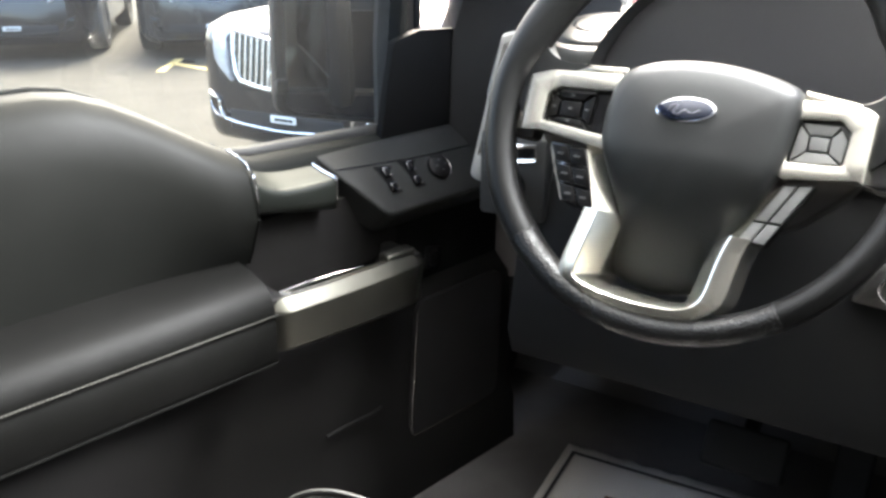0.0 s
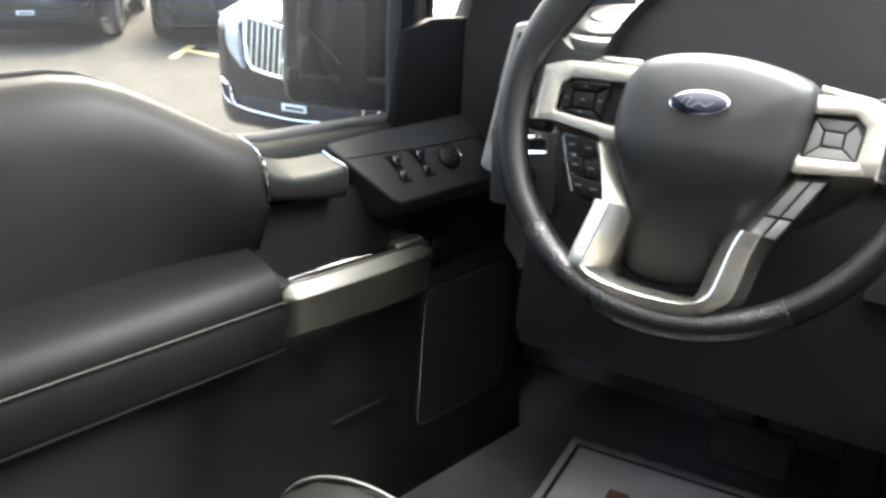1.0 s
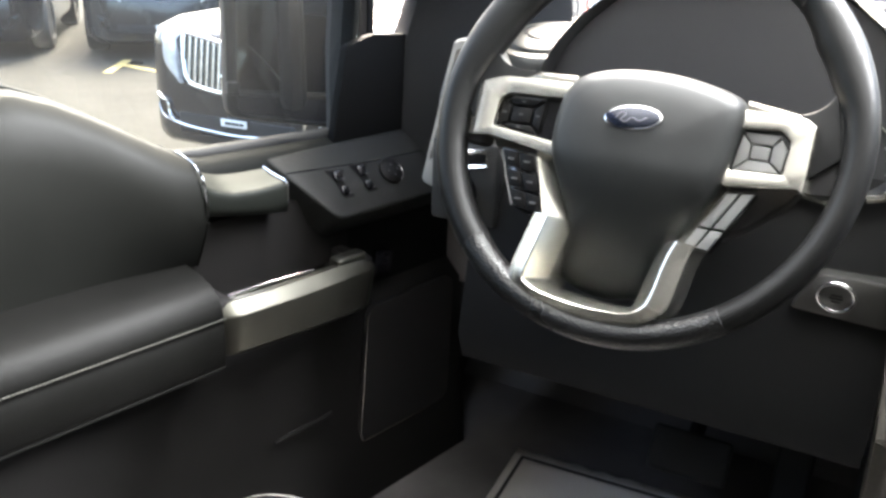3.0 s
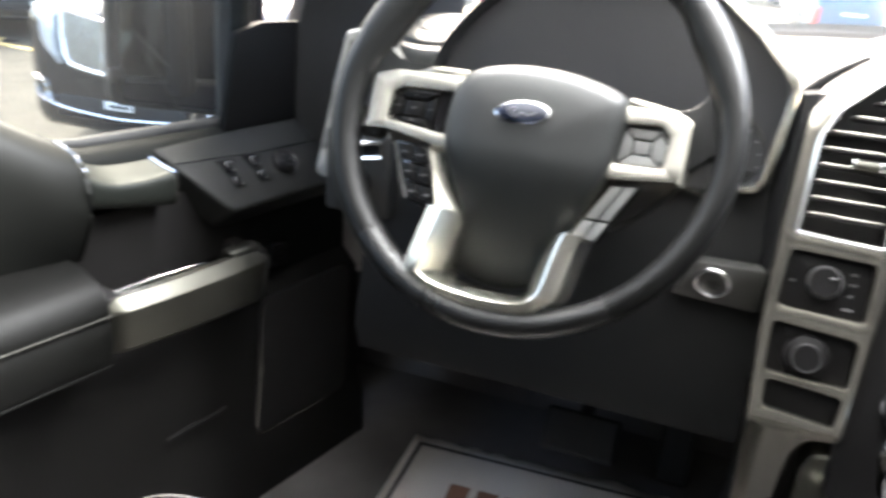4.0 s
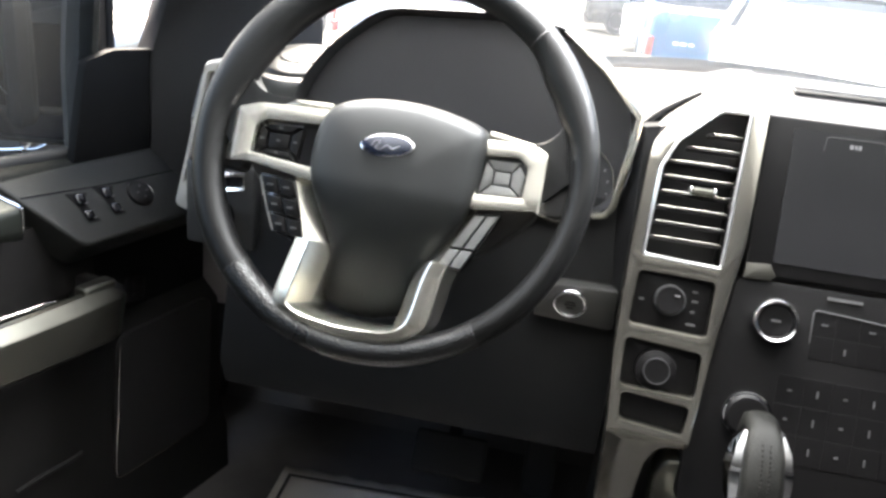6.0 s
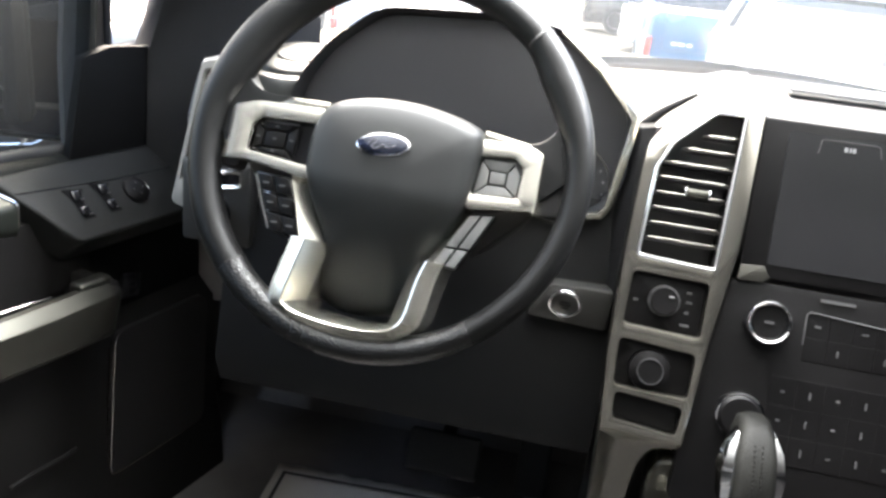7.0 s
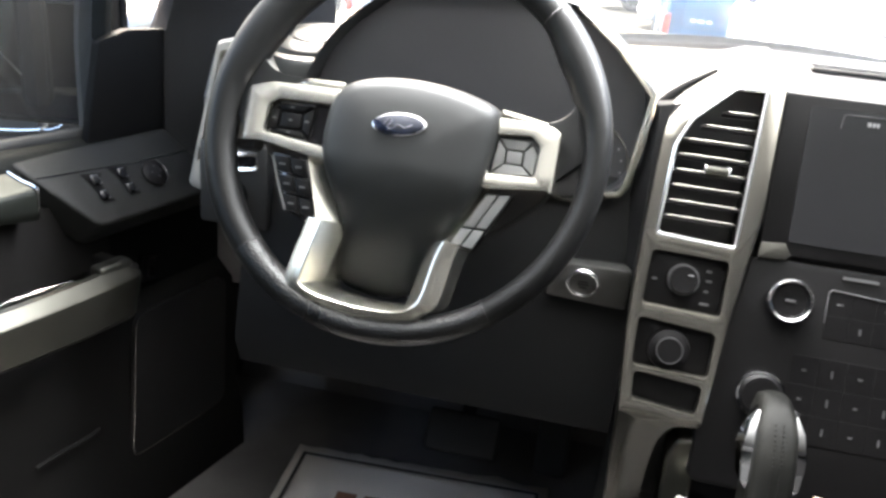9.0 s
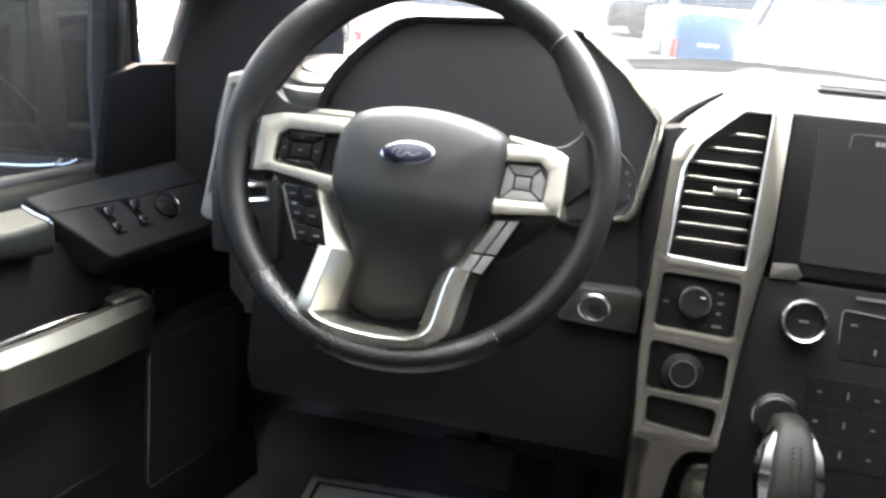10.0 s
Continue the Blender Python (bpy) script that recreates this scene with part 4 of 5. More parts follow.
pod = part("tweeter_pod", lathe([(0.075, -0.03), (0.074, 0.004), (0.070, 0.011), (0.064, 0.013), (0.062, 0.000), (0.055, 0.000), (0.052, 0.014), (0.048, 0.017), (0.034, 0.019), (0.033, 0.014), (0.031, 0.014), (0.030, 0.020), (0.004, 0.021)], 40), mat("grey_green_pod_plastic", (0.020, 0.0215, 0.020), 0.38, vary=0.06), dash, "black round tweeter pod", m=pose(-0.180, 0.262, 1.328, 6, 4, 0) @ Matrix.Diagonal((0.9, 1.40, 1, 1)))
# dark ring laid in the groove in place of its shade
part("groove_shade_ring", tube([(0.0585 * math.cos(a), 0.0585 * math.sin(a), 0.001) for a in np.linspace(0, 6.283, 40, endpoint=False)], 0.0034, 8, closed=True), SHADEDBLACK, pod)
# lamp switch panel with a chrome bracket
ls = part("lamp_switch", box((-0.222, 0.135, 1.185), (0.085, 0.03, 0.10), 0.006), mat("grey_switch_panel", (0.028, 0.0275, 0.0265), 0.45, metal=0.2, grain=0.2), dash, "grey lamp switch panel")
part("dark_slot", box((-0.207, 0.121, 1.216), (0.03, 0.006, 0.014)), GLOSS, ls)
part("chrome_bracket", tube([(-0.216, 0.118, 1.223), (-0.191, 0.118, 1.227), (-0.191, 0.118, 1.210), (-0.218, 0.118, 1.2055)], 0.0028, 6), CHROME, ls, "chrome bracket")
part("rotary_knob", lathe([(0.019, 0), (0.017, 0.016), (0.005, 0.017)], 24, m=pose(-0.222, 0.12, 1.175, 90, 0, 0)), GLOSS, ls)
# starter button on its plate
sp_pts = rounded([(0.146, 1.122), (0.167, 1.1625), (0.2335, 1.1645), (0.2335, 1.118)], 0.006)
st = part("start_plate", prism(sp_pts, -0.03, 0.012, 0.003), mat("satin_dark_grey_paint", (0.05, 0.049, 0.046), 0.4, metal=0.35, vary=0.05), dash, "grey plate round the start button", m=Matrix(((1, 0, 0, 0), (0, 0, -1, 0.125), (0, 1, 0, 0), (0, 0, 0, 1))))
sb = part("start_button", lathe([(0.0135, -0.004), (0.0140, 0.0026), (0.0125, 0.0036), (0.002, 0.0040)], 32), mat("silver_button_paint", (0.07, 0.07, 0.068), 0.36, metal=0.5, vary=0.05), st, "round chrome-ringed start button", m=pose(0.1852, 1.1440, 0.0135, 16, 0, 0))
part("button_ring", tube([(0.0162 * math.cos(a), 0.0162 * math.sin(a), 0.0020) for a in np.linspace(0, 6.283, 40, endpoint=False)], 0.0023, 10, closed=True), CHROME, sb, "chrome ring")
for y, w in ((0.0035, 0.010), (0.0, 0.012), (-0.0040, 0.008)):
    part("button_mark", box((0, y, 0.0039), (w, 0.0014, 0.0006)), RADIO, sb)

# steering column with stalk
col = thing("steering_column", pose(0, 0, 1.3, 67, 0, 0), "black steering column shroud with stalks", "steering column")
part("shroud", bevel_all(loft([ring for ring in ([(x * 0.8, y * 0.8, -0.05) for x, y in rounded([(-0.07, -0.075), (0.07, -0.075), (0.06, 0.05), (-0.06, 0.05)], 0.03)],
                                          [(x, y, -0.12) for x, y in rounded([(-0.07, -0.085), (0.07, -0.085), (0.06, 0.05), (-0.06, 0.05)], 0.03)],
                                          [(x, y, -0.26) for x, y in rounded([(-0.07, -0.085), (0.07, -0.085), (0.06, 0.05), (-0.06, 0.05)], 0.03)])]), 0.004), BLACK, col)
part("stalk", tube([(-0.06, -0.01, -0.09), (-0.11, 0.0, -0.075), (-0.17, 0.01, -0.07)], lambda t: 0.009 + 0.003 * t, 10), BLACK, col)

# ---------------------------------------------------------------- steering wheel
wheel = thing("steering_wheel", pose(0.0025, 0, 1.3, 67, 0, 0), "black leather steering wheel with satin spokes", "steering wheel")
RIM_OUT = 0.1892
RIM_IN = ((-54, -10, 5, 12, 20, 33, 40, 46, 90, 115, 132, 150, 160, 172, 190, 213, 224, 250, 306),
          (0.1650, 0.1655, 0.1640, 0.1625, 0.1575, 0.1545, 0.1580, 0.1605, 0.1580, 0.1530, 0.1500, 0.1485, 0.1500, 0.1570, 0.1585, 0.1600, 0.1600, 0.1630, 0.1650))


def rim_section(a, grow=0.0, n=18):
    """The rim's cross-section at an angle: thicker at the thumb rests."""
    inner = float(np.interp(a, *RIM_IN))
    mid, half = (RIM_OUT + inner) / 2, (RIM_OUT - inner) / 2 + grow
    c, s_ = math.cos(radians(a)), math.sin(radians(a))
    return [((mid + half * math.cos(t)) * c, (mid + half * math.cos(t)) * s_, (0.0160 + grow) * math.sin(t)) for t in np.linspace(0, 2 * math.pi, n, endpoint=False)]


def rim_arc(a0, a1, n):
    return loft([rim_section(a0 + (a1 - a0) * i / n) for i in range(n + 1)])


part("rim", rim_arc(46, 224, 70), RIMSKIN, wheel, "smooth black leather rim", smooth=60)
part("rim", rim_arc(-54, 46, 40), RIMSKIN, wheel, smooth=60)
part("rim", rim_arc(224, 306, 40), PERF, wheel, "grained black leather rim stretch", smooth=60)
for a in (46, -54, 224):
    part("seam", tube(rim_section(a, -0.0001), 0.0009, 5, closed=True), BLACK, wheel)
hub = [(-0.060, 0.037), (-0.036, 0.0485), (0.0, 0.0530), (0.041, 0.0500), (0.082, 0.0385), (0.090, 0.024), (0.088, 0.0), (0.083, -0.03), (0.070, -0.062), (0.055, -0.088), (0.041, -0.114), (0.031, -0.138), (-0.010, -0.150), (-0.048, -0.141), (-0.050, -0.115), (-0.046, -0.088), (-0.058, -0.055), (-0.070, -0.024), (-0.070, 0.012)]
hub = [tuple(p)[:2] for p in curve_pts([(x, y, 0) for x, y in hub], 4, closed=True)]
def inset(k, z):
    L = [(0.008 + (x - 0.008) * k, -0.025 + (y + 0.025) * k) for x, y in hub]
    return [(x, y, z - 0.060 * ease(-0.030, -0.160, y)) for x, y in L]
part("airbag_cover", loft([inset(0.97, -0.035), inset(1.0, -0.006), inset(0.995, 0.004), inset(0.965, 0.0125), inset(0.92, 0.0185), inset(0.82, 0.0225), inset(0.66, 0.0255), inset(0.45, 0.0275), inset(0.25, 0.0285), inset(0.08, 0.0288)]), PAD, wheel, "black soft hub cover", smooth=70)
part("embossed_bar", box((-0.002, -0.056, 0.0205), (0.016, 0.003, 0.0012), 0.0004), PAD, wheel)
bd = part("badge", prism(oval(0, 0, 0.0246, 0.0108), 0.0, 0.0035, 0.001), CHROME, wheel, "oval chrome-edged badge", m=pose(0.0036, 0.0057, 0.0255, -4, 0, 5))
part("badge_face", prism(oval(0, 0, 0.0226, 0.0091), 0.003, 0.0042, 0.0004), BLUEBADGE, bd, "blue enamel face")
part("badge_mark", tube(curve_pts([(-0.014, -0.001, 0.0044), (-0.011, 0.004, 0.0044), (-0.006, 0.003, 0.0044), (-0.010, -0.002, 0.0044), (-0.006, -0.004, 0.0044), (0.0, 0.0, 0.0044), (0.005, -0.003, 0.0044), (0.012, 0.0, 0.0044)], 5), 0.00022, 5), KEYGREY, bd, "plain bright squiggle")
# left spoke
sl = rounded([(-0.058, 0.034), (-0.1265, 0.0330), (-0.151, 0.0255), (-0.159, 0.017), (-0.1615, -0.0195), (-0.1545, -0.0245), (-0.128, -0.0225), (-0.0860, -0.0295), (-0.0650, -0.0335), (-0.056, -0.028)][::-1], 0.005)
slh = rounded([(-0.1285, 0.0110), (-0.1195, 0.0185), (-0.066, 0.0195), (-0.063, -0.0215), (-0.1300, -0.0140)][::-1], 0.003)
bm = pierced(sl, [slh], -0.02, 0.008, 0.005)
bmesh.ops.bisect_plane(bm, geom=bm.verts[:] + bm.edges[:] + bm.faces[:], plane_co=(-0.147, 0, 0), plane_no=(1, 0, 0))
for v in bm.verts:
    v.co.z -= max(-0.147 - v.co.x, 0) * 0.8
left = part("spoke", bm, SATIN, wheel, "satin nickel spoke plate", smooth=24)
part("switch_well", prism(slh, -0.012, -0.004), GLOSS, left, "black switch pad", smooth=0)
kx, ky = -0.1065, 0.0005
part("pad_outline", tube([(-0.1262, -0.0110, -0.001), (-0.1262, 0.0105, -0.001), (-0.1180, 0.0165, -0.001), (-0.086, 0.0168, -0.001)], 0.0008, 6), GREYKEY, left, "thin bright outline of the switch pad")
for pts in ([(-0.010, -0.007), (0.010, -0.007), (0.010, 0.007), (-0.010, 0.007)], [(-0.022, -0.011), (-0.012, -0.007), (-0.012, 0.007), (-0.019, 0.013)], [(0.012, -0.007), (0.020, -0.013), (0.022, 0.014), (0.012, 0.007)],
            [(-0.016, 0.0145), (-0.011, 0.009), (0.011, 0.009), (0.018, 0.0155)], [(-0.018, -0.012), (0.017, -0.016), (0.011, -0.009), (-0.011, -0.009)]):
    key = part("key", prism([(x + kx, y + ky) for x, y in pts], -0.004, 0.001, 0.001), RADIO, left)
    cx, cy = sum(p[0] for p in pts) / 4 + kx, sum(p[1] for p in pts) / 4 + ky
    part("mark", box((cx, cy, 0.0024), (0.0035, 0.0016, 0.0006)), DIMMARK, key)
part("spoke_strip", prism([(-0.060, 0.0420), (-0.060, 0.0358), (-0.112, 0.0350), (-0.112, 0.0412)], -0.02, 0.002, 0.0015), SATIN, wheel, "satin strip")
part("spoke_strip", prism([(0.088, 0.0375), (0.131, 0.0305), (0.131, 0.0240), (0.088, 0.0300)], -0.02, 0.003, 0.002), SATIN, wheel, "satin strip")
# lower left keys
lk = rounded([(-0.1204, -0.0303), (-0.0845, -0.0320), (-0.0625, -0.0850), (-0.0745, -0.0915), (-0.0960, -0.0840)][::-1], 0.004)
ll = part("lower_switch", prism(lk, -0.02, -0.002, 0.002), GLOSS, wheel, "black lower switch pad")
for r in range(3):
    for c in range(2):
        u0, u1, t0, t1 = 0.06 + 0.46 * c, 0.48 + 0.46 * c, 0.05 + 0.32 * r, 0.32 + 0.32 * r
        q = lambda u, t: ((-0.1204 + 0.0352 * u) * (1 - t) + (-0.0965 + 0.0320 * u) * t, (-0.0303 - 0.0017 * u) * (1 - t) + (-0.0845 - 0.0040 * u) * t)
        key = part("key", prism([q(u0, t1), q(u1, t1), q(u1, t0), q(u0, t0)], -0.002, 0.001, 0.001), RADIO, ll)
        c0 = q((u0 + u1) / 2, (t0 + t1) / 2)
        part("mark", box((c0[0], c0[1], 0.0024), (0.006, 0.0016, 0.0006)), DIMMARK, key)
part("switch_edge", tube([(-0.1185, -0.034, 0.0), (-0.108, -0.060, 0.0), (-0.0975, -0.0825, 0.0)], 0.0008, 6), KEYGREY, ll, "thin grey edge")
def spoke_link(O, I, z0, z1):
    """A slanting satin bar beside the hub: its outer edge at z0, its inner edge at z1."""
    bm = loft([[(o[0], o[1], -0.022), (o[0], o[1], z0), (i[0], i[1], z1), (i[0], i[1], -0.022)] for o, i in zip(O, I)])
    return part("spoke_link", bevel_all(bm, 0.0010, 2), SATIN, wheel, "satin bar between spoke and lower trim", smooth=30)


spoke_link([(-0.0850, -0.0270), (-0.0745, -0.0570), (-0.0645, -0.0890)], [(-0.0640, -0.0290), (-0.0570, -0.0620), (-0.0440, -0.0910)], 0.0015, -0.010)
# right spoke
sr = rounded([(0.086, 0.0280), (0.1345, 0.0270), (0.148, 0.0185), (0.1640, 0.0120), (0.1650, -0.008), (0.1595, -0.031), (0.1430, -0.0320), (0.1385, -0.0290), (0.081, -0.0355), (0.080, 0.0)][::-1], 0.004)
srh = rounded([(0.087, 0.0135), (0.1180, 0.0160), (0.1275, 0.0070), (0.1260, -0.0205), (0.084, -0.0222)][::-1], 0.003)
bm = pierced(sr, [srh], -0.02, 0.008, 0.005)
bmesh.ops.bisect_plane(bm, geom=bm.verts[:] + bm.edges[:] + bm.faces[:], plane_co=(0.1425, 0, 0), plane_no=(1, 0, 0))
for v in bm.verts:
    v.co.z -= max(v.co.x - 0.1425, 0) * 2.0
right = part("spoke", bm, SATIN, wheel, "satin nickel spoke plate", smooth=24)
part("switch_well", prism(srh, -0.012, -0.003), GLOSS, right, smooth=0)
kx, ky = 0.1053, -0.0040
for pts in ([(-0.007, -0.0055), (0.007, -0.0055), (0.007, 0.0055), (-0.007, 0.0055)], [(-0.019, -0.0155), (-0.0085, -0.006), (-0.0085, 0.006), (-0.016, 0.014)], [(0.0085, -0.006), (0.0185, -0.0135), (0.020, 0.005), (0.0145, 0.013), (0.0085, 0.006)],
            [(-0.015, 0.0155), (-0.008, 0.007), (0.008, 0.007), (0.0135, 0.0155)], [(-0.018, -0.0165), (0.017, -0.0145), (0.008, -0.007), (-0.008, -0.007)]):
    part("key", prism([(x + kx, y + ky) for x, y in pts], -0.004, 0.003, 0.001), KEYGREY, right, "grey key")
# lower right keys
lr = rounded([(0.0850, -0.0385), (0.1105, -0.0355), (0.0815, -0.0920), (0.0570, -0.0905)][::-1], 0.004)
rl = part("lower_switch", prism(lr, -0.02, -0.003, 0.002), GLOSS, wheel)
q = lambda u, t: ((0.0865 + 0.0240 * u) * (1 - t) + (0.0585 + 0.0230 * u) * t, (-0.0385 + 0.003 * u) * (1 - t) + (-0.0905 - 0.0015 * u) * t)
for u0, u1, t0, t1 in ((0.06, 0.46, 0.04, 0.62), (0.54, 0.94, 0.04, 0.62), (0.06, 0.46, 0.66, 0.96), (0.54, 0.94, 0.66, 0.96)):
    part("key", prism([q(u0, t1), q(u1, t1), q(u1, t0), q(u0, t0)], -0.003, 0.002, 0.001), KEYGREY, rl, "grey key")
spoke_link([(0.0895, -0.0330), (0.0745, -0.0620), (0.0610, -0.0895)], [(0.0810, -0.0310), (0.0680, -0.0600), (0.0535, -0.0885)], 0.002, -0.006)
# lower U of the trim
O = [(-0.0700, -0.086), (-0.0822, -0.1410), (-0.0757, -0.1535), (-0.0550, -0.1628), (-0.0130, -0.1690), (0.0235, -0.1668), (0.0441, -0.1608), (0.0550, -0.1515), (0.0618, -0.1414), (0.0676, -0.1051), (0.0720, -0.088)]
I = [(-0.0380, -0.087), (-0.0485, -0.1340), (-0.0500, -0.1437), (-0.0430, -0.1487), (-0.0125, -0.1518), (0.0190, -0.1518), (0.0275, -0.1500), (0.0305, -0.1440), (0.0330, -0.1330), (0.0385, -0.1061), (0.0450, -0.088)]
O, I = (curve_pts([(x, y, 0) for x, y in L], 4) for L in (O, I))
S = []
for o, i in zip(O, I):
    m = o.lerp(i, 0.48 + 0.14 * ease(-0.150, -0.163, o.y))
    S.append([(o.x, o.y, -0.045), (o.x, o.y, 0.0105), (o.x + (m.x - o.x) * 0.10, o.y + (m.y - o.y) * 0.10, 0.0122), (m.x, m.y, 0.0185), (m.x + (i.x - m.x) * 0.1, m.y + (i.y - m.y) * 0.1, 0.0178), (i.x, i.y, -0.008), (i.x, i.y, -0.060), (o.x, o.y, -0.060)])
part("lower_trim", loft(S), SATIN, wheel, "satin U-shaped lower trim", smooth=24)
part("hub_back", prism(rounded([(-0.15, 0.03), (-0.07, 0.045), (0.09, 0.04), (0.15, 0.02), (0.14, -0.03), (0.09, -0.075), (0.05, -0.085), (-0.05, -0.085), (-0.085, -0.075), (-0.15, -0.02)][::-1], 0.02), -0.065, -0.034, 0.004), BLACK, wheel)
for sx, web, a0, a1 in ((-1, ((-0.096, 0.0415), (-0.118, 0.042), (-0.134, 0.048), (-0.144, 0.061), (-0.148, 0.076)), 152, 176), (1, ((0.130, 0.031), (0.139, 0.0345), (0.148, 0.043), (0.153, 0.056), (0.155, 0.070)), 25, 0)):
    line = [(p[0], p[1]) for p in curve_pts([(x, y, 0) for x, y in web], 4)]
    line += [(0.166 * math.cos(radians(a0 + (a1 - a0) * k / 8)), 0.166 * math.sin(radians(a0 + (a1 - a0) * k / 8))) for k in range(9)] + [(sx * 0.145, -0.02), (sx * 0.13, 0.02)]
    part("rim_web", prism(line, -0.022, 0.004, 0.007, 4), RIMSKIN, wheel, smooth=70)
    part("spoke_root", prism(rounded([(sx * 0.138, 0.026), (sx * 0.166, 0.018), (sx * 0.168, -0.030), (sx * 0.138, -0.032)][::sx], 0.008), -0.022, -0.002, 0.004), BLACK, wheel)

# ---------------------------------------------------------------- centre stack
stack = thing("centre_stack", pose(0, 0.15, 1.36, 70.71, 0, 0), "dash centre stack with satin trim, vent and dark screen", "console")
zz = lambda z: (z - 1.36) * 1.0595
P2 = lambda L: [(x, zz(z)) for x, z in L]
FOLD = zz(1.046)
below = lambda L: [(x, FOLD - (1.046 - z)) for x, z in L]
outer = rounded(P2([(0.2352, 1.12), (0.2352, 1.22), (0.2382, 1.30), (0.2410, 1.323), (0.256, 1.3435), (0.2955, 1.378), (0.334, 1.3885), (0.345, 1.375), (0.3437, 1.24), (0.3300, 1.145), (0.3225, 1.062), (0.3215, 1.046)])[::-1]
                + below([(0.2405, 1.046), (0.2480, 0.86), (0.2760, 0.86), (0.2800, 0.985), (0.2830, 1.015), (0.2910, 1.032), (0.3000, 1.038), (0.3190, 1.040)])[:8], 0.004)
vent_o = rounded(P2([(0.2475, 1.215), (0.252, 1.30), (0.264, 1.325), (0.301, 1.358), (0.3285, 1.3585), (0.3235, 1.212)])[::-1], 0.004)
k1 = rounded(P2([(0.247, 1.2005), (0.3215, 1.199), (0.321, 1.147), (0.2445, 1.1495)])[::-1], 0.006)
k2 = rounded(P2([(0.2445, 1.136), (0.320, 1.131), (0.3195, 1.089), (0.2455, 1.0905)])[::-1], 0.006)
k3 = rounded(P2([(0.2485, 1.0845), (0.3165, 1.080), (0.3135, 1.053), (0.250, 1.059)])[::-1], 0.006)
bm = pierced(outer, [vent_o, k1, k2, k3], -0.03, 0.012, 0.004)
# its crown rolls back onto the dash top
shoulder, brow = Vector((0.260, zz(1.328), 0)), Vector((0.300, zz(1.3615), 0))
up = Vector((-(brow - shoulder).y, (brow - shoulder).x, 0)).normalized()
for co, no in ((shoulder, up), (brow, Vector((0, 1, 0)))):
    bmesh.ops.bisect_plane(bm, geom=bm.verts[:] + bm.edges[:] + bm.faces[:], plane_co=co, plane_no=no)
bmesh.ops.bisect_plane(bm, geom=bm.verts[:] + bm.edges[:] + bm.faces[:], plane_co=(0, FOLD, 0), plane_no=(0, 1, 0))
for v in bm.verts:
    drop = FOLD - v.co.y
    if drop > 0:
        v.co.y, v.co.z = FOLD - drop * math.cos(radians(25.3)), v.co.z - drop * math.sin(radians(25.3))
for v in bm.verts:
    v.co.z -= 0.6 * max(0.0, min(up.dot(v.co - shoulder), (v.co.x - 0.236) * 2), v.co.y - brow.y)
part("trim_frame", bm, STACKTRIM, stack, "satin nickel frame")
va = part("vent", prism(vent_o, -0.045, -0.040), BLACK, stack, "black vent with chrome-edged slats", smooth=0)
part("vent_ring", tube([(p[0], p[1], 0.012) for p in vent_o], 0.0023, 8, closed=True), BRIGHT, va, "chrome vent ring")
for i in range(8):
    z = 1.2338 + 0.0147 * i
    x0 = 0.250 + 0.004 * i / 8 if z < 1.31 else 0.254 + (z - 1.306) * 1.25
    x1 = 0.3225 + 0.0045 * i / 8
    sl_ = part("slat", box(((x0 + x1) / 2, zz(z) - 0.001, -0.006), (x1 - x0, 0.0034, 0.014), 0.0010), BLACK, va)
    part("slat_edge", box(((x0 + x1) / 2 + 0.002, zz(z) + 0.0005, 0.0005), (x1 - x0 - 0.006, 0.0013, 0.0028), 0.0005), SATIN, sl_, "bright slat edge")
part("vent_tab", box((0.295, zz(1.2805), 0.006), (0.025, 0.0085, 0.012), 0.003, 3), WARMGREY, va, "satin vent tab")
for tx in (0.2835, 0.3065):
    part("tab_edge", box((tx, zz(1.2805), 0.0062), (0.0025, 0.0092, 0.0128), 0.001), BRIGHT, va, "bright tab end")
for pts, nm in ((k1, "lamp_panel"), (k2, "drive_panel"), (k3, "blank_panel")):
    pn = part(nm, prism(pts, -0.02, 0.003, 0.002), RADIO, stack, "black switch panel")
    if nm == "lamp_panel":
        part("knob", lathe([(0.0160, 0.002), (0.0150, 0.006), (0.0145, 0.013), (0.0130, 0.016), (0.004, 0.0155)], 28, m=Matrix.Translation((0.281, zz(1.176), 0))), RADIO, pn, "black rotary knob")
        part("knob_ring", tube([(0.281 + 0.0147 * math.cos(a), zz(1.176) + 0.0147 * math.sin(a), 0.0125) for a in np.linspace(0, 6.283, 28, endpoint=False)], 0.0006, 5, closed=True), DIMMARK, pn)
        for x, z, w in ((0.254, 1.173, 0.005), (0.305, 1.187, 0.005), (0.306, 1.178, 0.006), (0.305, 1.168, 0.004), (0.305, 1.156, 0.009)):
            part("mark", box((x, zz(z), 0.0035), (w, 0.0024, 0.001)), DIMMARK, pn)
        part("pointer", box((0.287, zz(1.181), 0.0165), (0.005, 0.0012, 0.001)), MARK, pn)
    if nm == "drive_panel":
        part("knob", lathe([(0.021, 0.002), (0.020, 0.010), (0.013, 0.012), (0.012, 0.020), (0.004, 0.020)], 28, m=Matrix.Translation((0.2785, zz(1.109), 0))), RADIO, pn, "black rotary knob")
        part("knob_ring", tube([(0.2785 + 0.0125 * math.cos(a), zz(1.109) + 0.0125 * math.sin(a), 0.020) for a in np.linspace(0, 6.283, 24, endpoint=False)], 0.0006, 5, closed=True), DARKKEY, pn)
# screen and radio
sc = part("screen", prism(rounded([(0.347, zz(1.362)), (0.347, zz(1.213)), (0.563, zz(1.213)), (0.563, zz(1.362))], 0.006), -0.03, 0.004, 0.002), RADIO, stack, "dark unlit touch screen")
